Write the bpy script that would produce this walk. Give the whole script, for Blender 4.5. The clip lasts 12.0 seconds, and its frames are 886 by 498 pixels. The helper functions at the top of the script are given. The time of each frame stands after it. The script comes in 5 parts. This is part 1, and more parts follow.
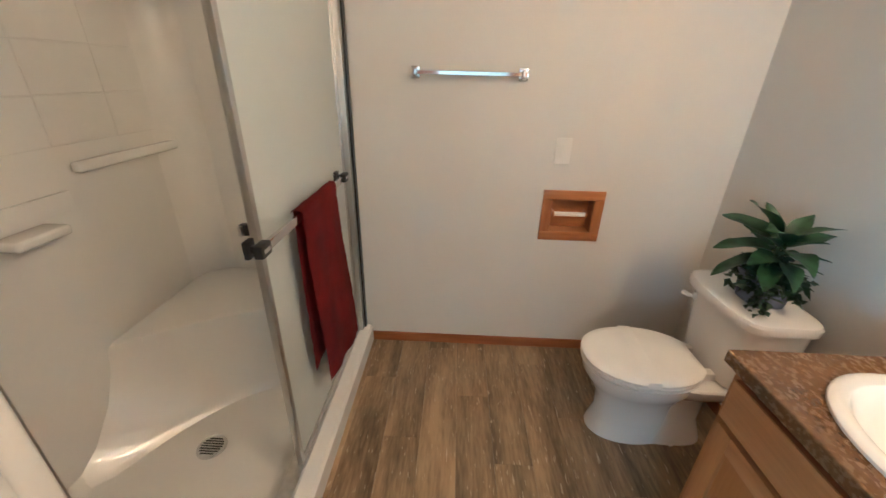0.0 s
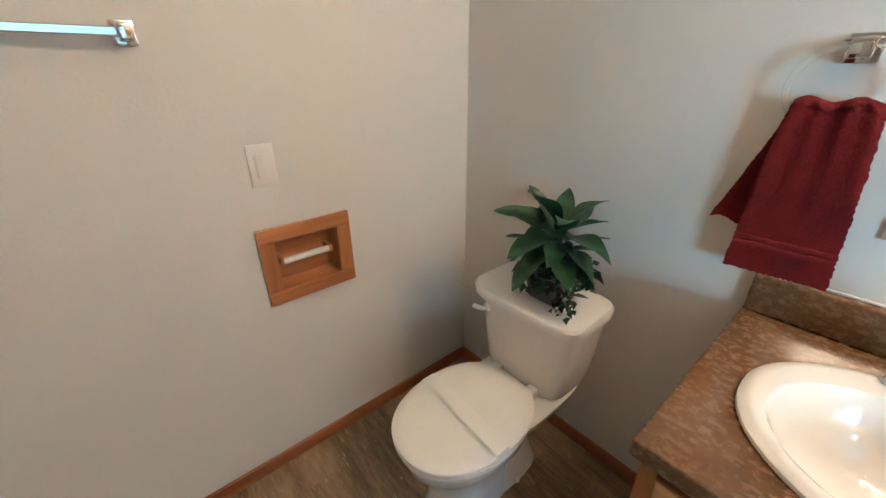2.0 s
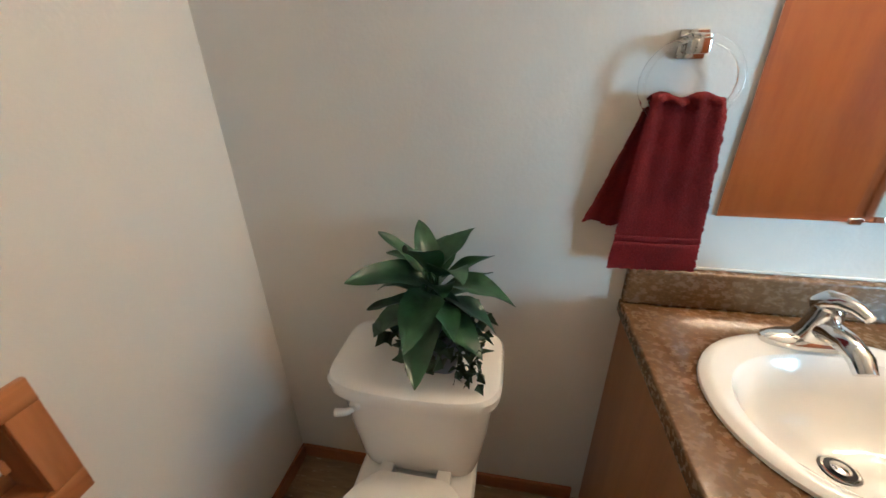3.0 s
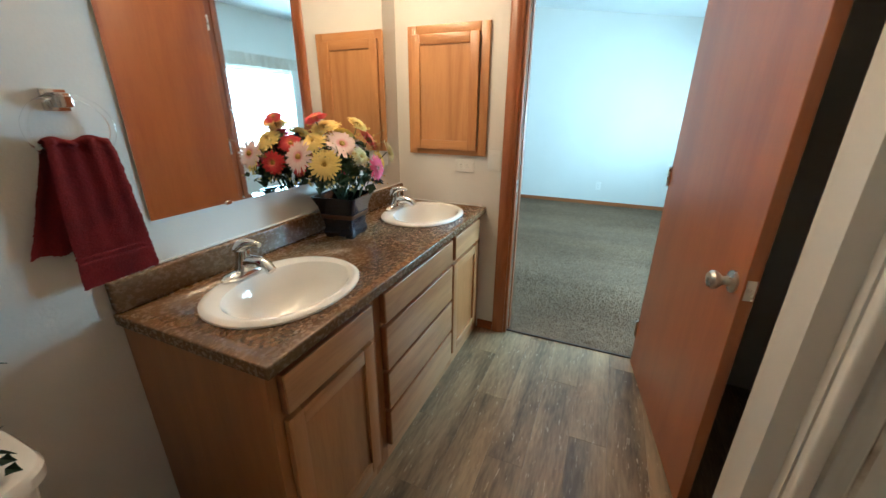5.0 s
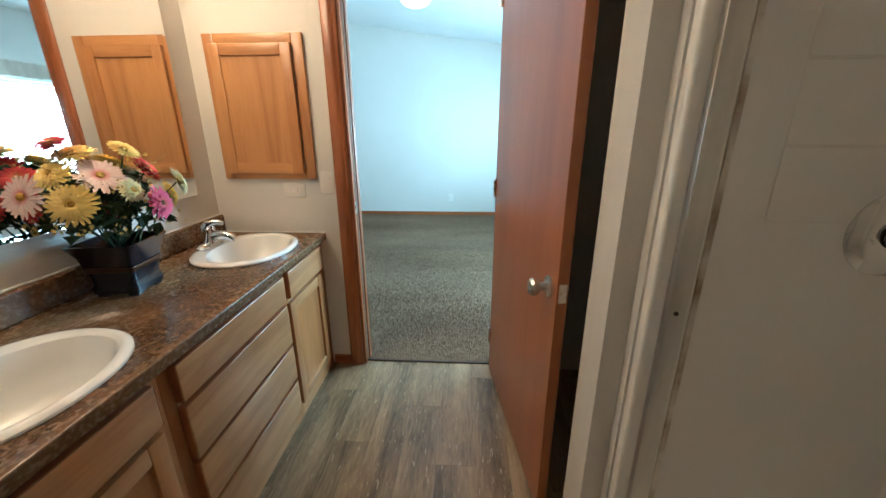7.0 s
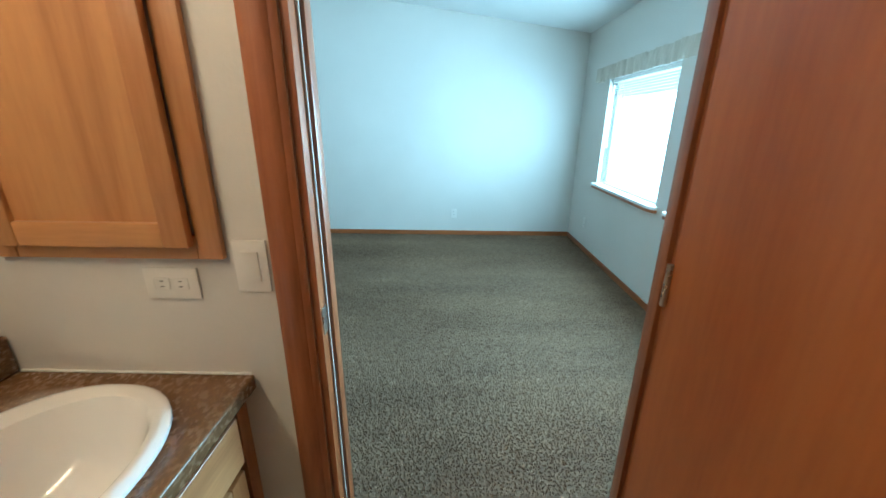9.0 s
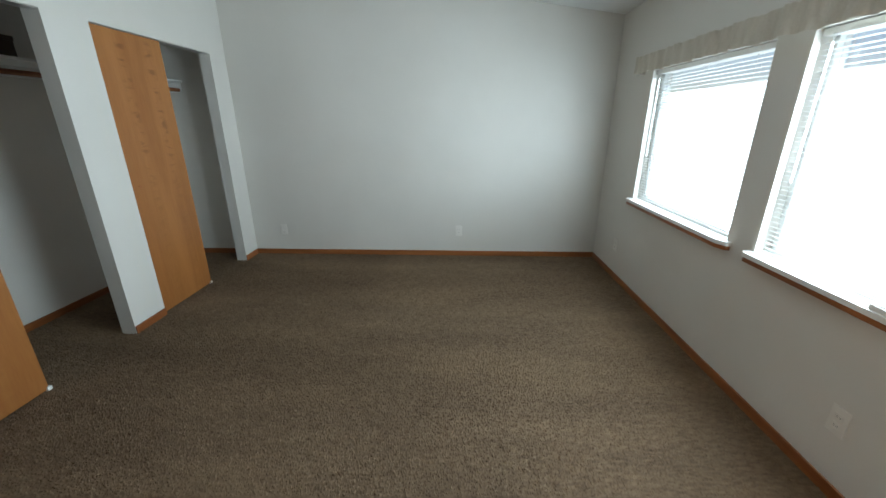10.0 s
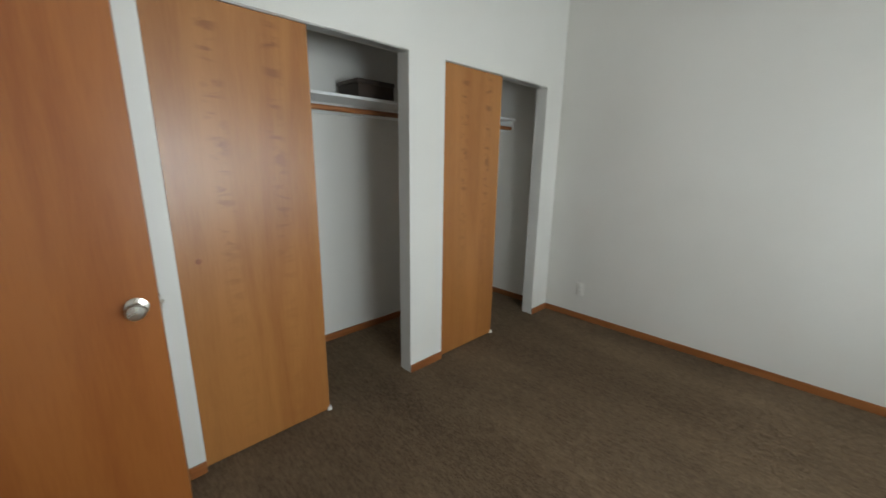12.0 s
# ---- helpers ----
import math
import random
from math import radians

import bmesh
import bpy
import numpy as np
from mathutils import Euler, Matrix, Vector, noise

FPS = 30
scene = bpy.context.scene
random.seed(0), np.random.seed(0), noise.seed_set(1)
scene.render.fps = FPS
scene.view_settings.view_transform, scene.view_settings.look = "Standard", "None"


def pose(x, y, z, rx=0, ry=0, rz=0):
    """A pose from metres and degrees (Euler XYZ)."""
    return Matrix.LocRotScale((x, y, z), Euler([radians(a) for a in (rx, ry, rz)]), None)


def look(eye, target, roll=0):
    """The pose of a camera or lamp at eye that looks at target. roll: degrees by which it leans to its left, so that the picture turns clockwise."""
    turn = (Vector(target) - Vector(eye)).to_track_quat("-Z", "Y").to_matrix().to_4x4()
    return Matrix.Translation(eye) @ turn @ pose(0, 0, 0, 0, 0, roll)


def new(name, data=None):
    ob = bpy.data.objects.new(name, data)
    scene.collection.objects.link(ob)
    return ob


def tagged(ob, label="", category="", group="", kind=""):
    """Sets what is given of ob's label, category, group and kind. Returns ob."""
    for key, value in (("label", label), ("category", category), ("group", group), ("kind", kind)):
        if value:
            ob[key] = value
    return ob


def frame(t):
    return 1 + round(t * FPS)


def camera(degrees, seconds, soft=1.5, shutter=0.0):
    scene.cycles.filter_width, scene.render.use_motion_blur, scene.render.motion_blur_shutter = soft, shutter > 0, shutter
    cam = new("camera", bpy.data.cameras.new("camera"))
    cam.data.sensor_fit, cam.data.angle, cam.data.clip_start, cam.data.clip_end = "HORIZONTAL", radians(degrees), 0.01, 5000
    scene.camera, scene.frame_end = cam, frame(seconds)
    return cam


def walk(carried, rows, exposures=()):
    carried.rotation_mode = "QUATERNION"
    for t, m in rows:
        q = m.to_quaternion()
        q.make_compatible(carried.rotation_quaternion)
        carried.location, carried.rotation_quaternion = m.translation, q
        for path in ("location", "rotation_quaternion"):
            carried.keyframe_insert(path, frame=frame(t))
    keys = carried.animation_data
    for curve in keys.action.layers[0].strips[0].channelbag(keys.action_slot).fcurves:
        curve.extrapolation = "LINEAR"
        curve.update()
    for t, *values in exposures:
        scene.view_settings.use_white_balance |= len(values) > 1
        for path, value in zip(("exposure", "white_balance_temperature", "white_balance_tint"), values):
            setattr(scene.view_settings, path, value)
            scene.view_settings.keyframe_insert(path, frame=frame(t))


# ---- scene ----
cam = camera(99.3, 12.0, soft=1.5, shutter=0.2)
PATH = [
    (0, (1.238, 1.73, 1.386), (1.292, -0.083, 0.544), 1.5),
    (0.5, (1.202, 1.755, 1.366), (0.949, -0.05, 0.543), 0.2),
    (1, (1.133, 1.644, 1.328), (0.612, -0.102, 0.503), -0.1),
    (1.5, (1.045, 1.389, 1.338), (0.248, -0.241, 0.497), -0.6),
    (2, (1.043, 1.101, 1.316), (-0.113, -0.289, 0.461), -0.6),
    (2.5, (0.977, 0.877, 1.318), (-0.595, 0.006, 0.441), -0.6),
    (3, (0.839, 0.703, 1.316), (-0.929, 0.369, 0.442), -0.9),
    (3.5, (0.893, 0.597, 1.325), (-0.887, 0.997, 0.505), -1.2),
    (3.7, (0.946, 0.556, 1.326), (-0.709, 1.346, 0.528), -1.9),
    (5.3, (1.204, 0.508, 1.337), (0.573, 2.271, 0.636), 0.8),
    (5.5, (1.213, 0.504, 1.34), (0.648, 2.29, 0.639), 0.7),
    (6, (1.266, 0.52, 1.342), (0.85, 2.358, 0.673), 0.3),
    (6.5, (1.314, 0.587, 1.336), (1.093, 2.466, 0.689), -0.3),
    (6.7, (1.318, 0.611, 1.337), (1.153, 2.499, 0.699), -0.4),
    (8.3, (1.088, 1.385, 1.340), (1.055, 3.308, 0.768), 0.4),
    (8.5, (1.068, 1.526, 1.376), (1.044, 3.424, 0.744), 0.4),
    (9, (1.004, 1.842, 1.351), (0.982, 3.739, 0.718), 0.5),
    (9.5, (1.039, 2.178, 1.358), (0.996, 4.076, 0.728), 0.2),
    (10, (1.06, 2.581, 1.405), (0.989, 4.472, 0.758), -0.1),
    (10.5, (1.002, 2.928, 1.434), (0.832, 4.819, 0.806), -0.1),
    (11, (0.962, 3.241, 1.444), (0.655, 5.13, 0.861), 0.1),
    (11.5, (0.865, 3.397, 1.459), (-0.097, 5.065, 0.92), 0.6),
    (12, (0.594, 3.35, 1.389), (-0.792, 4.715, 0.927), 0.9),
]
EXPOSURES = [(0, 1.27, 4980, 2), (1.5, 1.22, 4880, 0), (3.0, 1.22, 4840, -1), (3.7, 1.00, 4860, -1), (5.3, 0.62, 4940, -3), (6.7, 0.56, 4920, -3), (8.5, 0.43, 4840, -4), (9.0, 0.36, 4800, -6), (9.3, 0.32, 4680, -7), (9.55, 0.06, 4680, -5), (10.15, -0.60, 6950, 23), (11.0, -0.86, 7100, 25), (11.5, -0.70, 7300, 27), (12, -0.48, 7200, 25)]
walk(cam, [(t, look(eye, target, roll)) for t, eye, target, roll in PATH], EXPOSURES)

# ---- world, sun, lamps ----
world = bpy.data.worlds.new("world")
scene.world = world
world.use_nodes = True
sky = world.node_tree.nodes.new("ShaderNodeTexSky")
sky.sky_type, sky.sun_disc = "NISHITA", False
sky.sun_elevation, sky.sun_rotation = radians(48), radians(255)
world.node_tree.links.new(sky.outputs[0], world.node_tree.nodes["Background"].inputs[0])
world.node_tree.nodes["Background"].inputs[1].default_value = 0.15

sun = new("sun", bpy.data.lights.new("sun", "SUN"))
sun.data.energy, sun.data.angle, sun.data.color = 3.0, radians(0.6), (1.0, 0.95, 0.88)
sun.matrix_world = look((-6, -1.5, 7), (0, 0, 0))


def window_light(y0, y1, z0, z1, x, watts):
    """Sky light standing in a window opening."""
    lamp = new("window_sky_light", bpy.data.lights.new("window_sky_light", "AREA"))
    lamp.data.shape, lamp.data.size, lamp.data.size_y = "RECTANGLE", y1 - y0, z1 - z0
    lamp.data.energy, lamp.data.color = watts, (0.68, 0.925, 1.0)
    yc, zc = (y0 + y1) / 2, (z0 + z1) / 2
    lamp.matrix_world = look((x, yc, zc), (0, yc, zc))


W1 = (4.59, 5.75, 0.77, 1.76)      # bedroom windows: y0, y1, z0, z1
W2 = (3.20, 4.39, 0.77, 1.76)
# sky light falling on the open slats, and what comes past them into the room
for w, slats, room in ((W1, 30, 24), (W2, 44, 55)):
    window_light(w[0] - 0.25, w[1] + 0.25, w[2], 1.60, 2.705, slats)
    window_light(w[0], w[1], w[2], 1.70, 2.560, room)


# ---- materials ----
def nodes_of(name):
    m = bpy.data.materials.new(name)
    m.use_nodes = True
    t = m.node_tree
    return m, t, t.nodes["Principled BSDF"], t.links.new


def surface(name, c1, c2, scale=4.0, rough=0.5, bump=0.0, bscale=80.0, metal=0.0, stretch=(1, 1, 1), fine=0.15, coat=0.0, per_piece=0.0, detail=6.0, broad=1.0, speck=None):
    """Two colours mixed by a broad and a fine noise, with relief, uneven gloss and small printed specks."""
    m, t, b, link = nodes_of(name)
    tc = t.nodes.new("ShaderNodeTexCoord")
    mp = t.nodes.new("ShaderNodeMapping")
    mp.inputs["Scale"].default_value = stretch
    link(tc.outputs["Object"], mp.inputs[0])
    vec = mp.outputs[0]
    if per_piece:
        info = t.nodes.new("ShaderNodeObjectInfo")
        mul = t.nodes.new("ShaderNodeVectorMath")
        mul.operation = "MULTIPLY_ADD"
        link(info.outputs["Random"], mul.inputs[0])
        mul.inputs[1].default_value = (37, 53, 71)
        link(vec, mul.inputs[2])
        vec = mul.outputs[0]
    n1 = t.nodes.new("ShaderNodeTexNoise")
    n1.inputs["Scale"].default_value, n1.inputs["Detail"].default_value = scale, detail
    n2 = t.nodes.new("ShaderNodeTexNoise")
    n2.inputs["Scale"].default_value, n2.inputs["Detail"].default_value = bscale, 4
    link(vec, n1.inputs["Vector"]), link(vec, n2.inputs["Vector"])
    ramp = t.nodes.new("ShaderNodeValToRGB")
    ramp.color_ramp.elements[0].position, ramp.color_ramp.elements[1].position = 0.3, 0.7
    ramp.color_ramp.elements[0].color, ramp.color_ramp.elements[1].color = (*c1, 1), (*c2, 1)
    add = t.nodes.new("ShaderNodeMath")
    add.operation = "MULTIPLY_ADD"
    link(n2.outputs[0], add.inputs[0])
    add.inputs[1].default_value = fine
    sub = t.nodes.new("ShaderNodeMath")
    sub.operation = "MULTIPLY_ADD"
    link(n1.outputs[0], sub.inputs[0])
    sub.inputs[1].default_value = broad
    sub.inputs[2].default_value = 0.5 - 0.5 * broad - fine * 0.5
    link(sub.outputs[0], add.inputs[2])
    link(add.outputs[0], ramp.inputs[0])
    colour = ramp.outputs[0]
    if per_piece:
        hsv = t.nodes.new("ShaderNodeHueSaturation")
        rng = t.nodes.new("ShaderNodeMapRange")
        rng.inputs["To Min"].default_value, rng.inputs["To Max"].default_value = 1 - per_piece, 1 + per_piece
        link(info.outputs["Random"], rng.inputs[0]), link(rng.outputs[0], hsv.inputs["Value"]), link(colour, hsv.inputs["Color"])
        colour = hsv.outputs[0]
    if speck:
        n3 = t.nodes.new("ShaderNodeTexNoise")
        n3.inputs["Scale"].default_value, n3.inputs["Detail"].default_value = speck[1], 2
        link(vec, n3.inputs["Vector"])
        cut = t.nodes.new("ShaderNodeMapRange")
        cut.inputs["From Min"].default_value, cut.inputs["From Max"].default_value = speck[2], speck[2] + 0.06
        cut.inputs["To Max"].default_value = 0.75
        link(n3.outputs[0], cut.inputs[0])
        mx = t.nodes.new("ShaderNodeMix")
        mx.data_type = "RGBA"
        link(cut.outputs[0], mx.inputs[0]), link(colour, mx.inputs[6])
        mx.inputs[7].default_value = (*speck[0], 1)
        colour = mx.outputs[2]
    link(colour, b.inputs["Base Color"])
    b.inputs["Metallic"].default_value = metal
    b.inputs["Coat Weight"].default_value = coat
    rr = t.nodes.new("ShaderNodeMapRange")
    rr.inputs["To Min"].default_value, rr.inputs["To Max"].default_value = max(0.02, rough * 0.85), min(1, rough * 1.15)
    link(n1.outputs[0], rr.inputs[0]), link(rr.outputs[0], b.inputs["Roughness"])
    if bump:
        bp = t.nodes.new("ShaderNodeBump")
        bp.inputs["Strength"].default_value, bp.inputs["Distance"].default_value = bump, 0.002
        link(n2.outputs[0], bp.inputs["Height"]), link(bp.outputs[0], b.inputs["Normal"])
    return m


def wood(name, c1, c2, along="z", rough=0.36, ring=5.0, coat=0.3, per_piece=0.06, figure=False):
    """Varnished wood: long cathedral bands with fine pores along the grain."""
    m, t, b, link = nodes_of(name)
    tc, mp = t.nodes.new("ShaderNodeTexCoord"), t.nodes.new("ShaderNodeMapping")
    mp.inputs["Scale"].default_value = {"z": (9, 9, 0.8), "y": (9, 0.8, 9), "x": (0.8, 9, 9)}[along]
    link(tc.outputs["Object"], mp.inputs[0])
    info, mul = t.nodes.new("ShaderNodeObjectInfo"), t.nodes.new("ShaderNodeVectorMath")
    mul.operation = "MULTIPLY_ADD"
    mul.inputs[1].default_value = (17, 29, 41)
    link(info.outputs["Random"], mul.inputs[0]), link(mp.outputs[0], mul.inputs[2])
    n1, n2 = t.nodes.new("ShaderNodeTexNoise"), t.nodes.new("ShaderNodeTexNoise")
    n1.inputs["Scale"].default_value, n1.inputs["Detail"].default_value, n1.inputs["Distortion"].default_value = 0.55, 3, 0.4
    n2.inputs["Scale"].default_value, n2.inputs["Detail"].default_value = 14, 5
    link(mul.outputs[0], n1.inputs["Vector"]), link(mul.outputs[0], n2.inputs["Vector"])
    wave = t.nodes.new("ShaderNodeMath")
    wave.operation = "MULTIPLY"
    wave.inputs[1].default_value = ring
    link(n1.outputs[0], wave.inputs[0])
    frac = t.nodes.new("ShaderNodeMath")
    frac.operation = "PINGPONG"
    frac.inputs[1].default_value = 0.5
    link(wave.outputs[0], frac.inputs[0])
    mix = t.nodes.new("ShaderNodeMath")
    mix.operation = "MULTIPLY_ADD"
    mix.inputs[1].default_value = 0.6
    link(n2.outputs[0], mix.inputs[0]), link(frac.outputs[0], mix.inputs[2])
    ramp = t.nodes.new("ShaderNodeValToRGB")
    ramp.color_ramp.elements[0].position, ramp.color_ramp.elements[1].position = 0.2, 0.8
    ramp.color_ramp.elements[0].color, ramp.color_ramp.elements[1].color = (*c1, 1), (*c2, 1)
    link(mix.outputs[0], ramp.inputs[0])
    hsv, rng = t.nodes.new("ShaderNodeHueSaturation"), t.nodes.new("ShaderNodeMapRange")
    rng.inputs["To Min"].default_value, rng.inputs["To Max"].default_value = 1 - per_piece, 1 + per_piece
    link(info.outputs["Random"], rng.inputs[0]), link(rng.outputs[0], hsv.inputs["Value"])
    link(ramp.outputs[0], hsv.inputs["Color"])
    colour = hsv.outputs[0]
    if figure:
        # flame figure of the veneer: short ripples in two mirrored columns, strongest high up
        def ranged(src, a, c, lo, hi):
            r = t.nodes.new("ShaderNodeMapRange")
            for key, v in (("From Min", a), ("From Max", c), ("To Min", lo), ("To Max", hi)):
                r.inputs[key].default_value = v
            link(src, r.inputs[0])
            return r.outputs[0]

        def calc(op, a, c):
            q = t.nodes.new("ShaderNodeMath")
            q.operation = op
            link(a, q.inputs[0])
            if isinstance(c, float):
                q.inputs[1].default_value = c
            else:
                link(c, q.inputs[1])
            return q.outputs[0]
        xyz = t.nodes.new("ShaderNodeSeparateXYZ")
        link(tc.outputs["Object"], xyz.inputs[0])
        column = ranged(calc("PINGPONG", calc("SUBTRACT", xyz.outputs[1], 0.20), 0.1175), 0.012, 0.05, 1.0, 0.0)
        mp3, n3 = t.nodes.new("ShaderNodeMapping"), t.nodes.new("ShaderNodeTexNoise")
        mp3.inputs["Scale"].default_value = (1, 7, 24)
        n3.inputs["Scale"].default_value, n3.inputs["Detail"].default_value, n3.inputs["Distortion"].default_value = 1.0, 2, 0.8
        link(tc.outputs["Object"], mp3.inputs[0]), link(mp3.outputs[0], n3.inputs["Vector"])
        f = calc("MULTIPLY", calc("MULTIPLY", column, ranged(n3.outputs[0], 0.50, 0.64, 0.0, 1.0)), ranged(xyz.outputs[2], 0.6, 1.4, 0.12, 0.6))
        mx = t.nodes.new("ShaderNodeMix")
        mx.data_type = "RGBA"
        link(f, mx.inputs[0]), link(colour, mx.inputs[6])
        mx.inputs[7].default_value = (0.17, 0.055, 0.016, 1)
        colour = mx.outputs[2]
    link(colour, b.inputs["Base Color"])
    b.inputs["Roughness"].default_value, b.inputs["Coat Weight"].default_value = rough, coat
    b.inputs["Coat Roughness"].default_value = 0.25
    bp = t.nodes.new("ShaderNodeBump")
    bp.inputs["Strength"].default_value, bp.inputs["Distance"].default_value = 0.15, 0.001
    link(n2.outputs[0], bp.inputs["Height"]), link(bp.outputs[0], b.inputs["Normal"])
    return m


def glass(name, rough=0.0, colour=(1, 1, 1)):
    m, t, b, link = nodes_of(name)
    b.inputs["Base Color"].default_value = (*colour, 1)
    b.inputs["Transmission Weight"].default_value, b.inputs["Roughness"].default_value = 1.0, rough
    b.inputs["IOR"].default_value = 1.45
    return m


def glowing(name, colour, strength):
    m, t, b, link = nodes_of(name)
    b.inputs["Base Color"].default_value = (*colour, 1)
    b.inputs["Emission Color"].default_value, b.inputs["Emission Strength"].default_value = (*colour, 1), strength
    return m


WALL = surface("painted_drywall", (0.625, 0.595, 0.545), (0.675, 0.645, 0.595), 1.2, 0.55, 0.35, 110, fine=0.1)
CEIL = surface("ceiling_texture", (0.76, 0.76, 0.74), (0.82, 0.82, 0.80), 2, 0.85, 0.8, 70)
OAK = wood("oak_trim", (0.20, 0.058, 0.015), (0.34, 0.115, 0.034))
OAK_X = wood("oak_trim_x", (0.20, 0.058, 0.015), (0.34, 0.115, 0.034), "x")
OAK_Y = wood("oak_trim_y", (0.20, 0.058, 0.015), (0.34, 0.115, 0.034), "y")
CABINET = wood("honey_oak", (0.29, 0.112, 0.031), (0.43, 0.196, 0.064), ring=4.0)
# Wall cabinet: the vanity's oak with its brighter light put into the colour.
LIT_OAK = wood("lit_honey_oak", (0.37, 0.155, 0.046), (0.52, 0.255, 0.086), ring=4.0)
LIT_OAK_X = wood("lit_honey_oak_x", (0.37, 0.155, 0.046), (0.52, 0.255, 0.086), "x", ring=4.0)
# Side panels: the same oak, coloured darker for the shade below the counter.
SHADED_OAK = wood("shaded_oak", (0.23, 0.082, 0.022), (0.33, 0.135, 0.041), ring=3.0)
HOLDER_X = wood("orange_oak_x", (0.30, 0.102, 0.027), (0.46, 0.185, 0.058), "x", ring=6.0)
HOLDER = wood("orange_oak", (0.30, 0.102, 0.027), (0.46, 0.185, 0.058), ring=6.0)
CABINET_X = wood("honey_oak_x", (0.29, 0.112, 0.031), (0.43, 0.196, 0.064), "x", ring=4.0)
# Drawer faces and rails: same oak, with daylight on the fronts coloured in.
CABINET_Y = wood("honey_oak_y", (0.34, 0.152, 0.052), (0.52, 0.272, 0.110), "y", ring=6.0)
DOOR = wood("door_veneer", (0.25, 0.066, 0.014), (0.325, 0.101, 0.023), rough=0.33, ring=3.0, coat=0.2)
CLOSET_DOOR = wood("closet_door_veneer", (0.305, 0.106, 0.027), (0.40, 0.158, 0.044), rough=0.34, ring=2.5, coat=0.05, figure=True)
PLANK = surface("vinyl_plank", (0.118, 0.077, 0.042), (0.41, 0.282, 0.152), 1.6, 0.36, 0.3, 13, stretch=(7.0, 1.0, 7.0), fine=0.44, per_piece=0.09, detail=10, broad=0.95, speck=((0.60, 0.49, 0.34), 19, 0.66))
CARPET = surface("carpet", (0.112, 0.067, 0.037), (0.240, 0.156, 0.090), 1.6, 0.95, 0.6, 55, stretch=(0.5, 1.6, 1), fine=0.75, detail=3, broad=0.6)
LAMINATE = surface("granite_laminate", (0.104, 0.056, 0.024), (0.205, 0.114, 0.050), 95, 0.27, 0.05, 210, stretch=(1, 0.7, 1), fine=0.4, detail=8, broad=0.8, speck=((0.26, 0.150, 0.072), 210, 0.65))
PORCELAIN = surface("porcelain", (0.80, 0.78, 0.74), (0.84, 0.82, 0.78), 1.5, 0.12, coat=0.6)
FIBREGLASS = surface("shower_gelcoat", (0.755, 0.735, 0.695), (0.81, 0.79, 0.75), 1.2, 0.22, coat=0.4)
WHITE = surface("white_plastic", (0.76, 0.74, 0.70), (0.82, 0.80, 0.76), 6, 0.35)
PLATE = surface("cream_plate", (0.69, 0.66, 0.61), (0.74, 0.71, 0.66), 6, 0.4)
PAINTWHITE = surface("white_enamel", (0.77, 0.77, 0.75), (0.83, 0.83, 0.81), 6, 0.4)
CHROME = surface("chrome", (0.62, 0.62, 0.62), (0.72, 0.72, 0.72), 8, 0.08, metal=1.0)
NICKEL = surface("satin_nickel", (0.55, 0.52, 0.47), (0.66, 0.62, 0.56), 20, 0.28, metal=1.0)
ALU = surface("brushed_aluminium", (0.52, 0.51, 0.49), (0.66, 0.65, 0.63), 30, 0.3, metal=1.0, stretch=(1, 1, 0.1))
BLACK = surface("black_plastic", (0.012, 0.012, 0.012), (0.03, 0.03, 0.03), 12, 0.35)
TOWEL = surface("red_terry", (0.155, 0.005, 0.006), (0.275, 0.012, 0.013), 9, 0.95, 1.0, 330, fine=0.8)
LEAF = surface("leaf_green", (0.008, 0.030, 0.012), (0.034, 0.092, 0.034), 14, 0.38, 0.5, 60, fine=0.5)
GLASS = glass("clear_glass")
FROST = glass("obscure_glass", 0.5, (0.88, 0.91, 0.895))
FROST.node_tree.nodes["Principled BSDF"].inputs["Transmission Weight"].default_value = 0.72
MIRROR = surface("mirror_silver", (0.90, 0.91, 0.91), (0.91, 0.92, 0.92), 1, 0.02, metal=1.0)


# ---- building helpers ----
def ceil_z(x):
    return 2.29 + 0.136 * (2.53 - x)


def box(bm, x0, x1, y0, y1, z0, z1, bevel=0.0, segs=2):
    """Adds a box, with rounded edges if bevel is given."""
    m = Matrix.Translation(((x0 + x1) / 2, (y0 + y1) / 2, (z0 + z1) / 2)) @ Matrix.Diagonal((x1 - x0, y1 - y0, z1 - z0, 1))
    made = bmesh.ops.create_cube(bm, size=1, matrix=m)["verts"]
    if bevel:
        edges = {e for v in made for e in v.link_edges}
        bmesh.ops.bevel(bm, geom=list(edges), offset=bevel, segments=segs, affect="EDGES", profile=0.6)
    return bm


def bx(*args, **kw):
    return box(bmesh.new(), *args, **kw)


def tube(bm, a, b, r, n=16, r2=None):
    a, b = Vector(a), Vector(b)
    d = b - a
    m = Matrix.Translation((a + b) / 2) @ d.to_track_quat("Z", "Y").to_matrix().to_4x4()
    bmesh.ops.create_cone(bm, cap_ends=True, segments=n, radius1=r, radius2=r if r2 is None else r2, depth=d.length, matrix=m)
    return bm


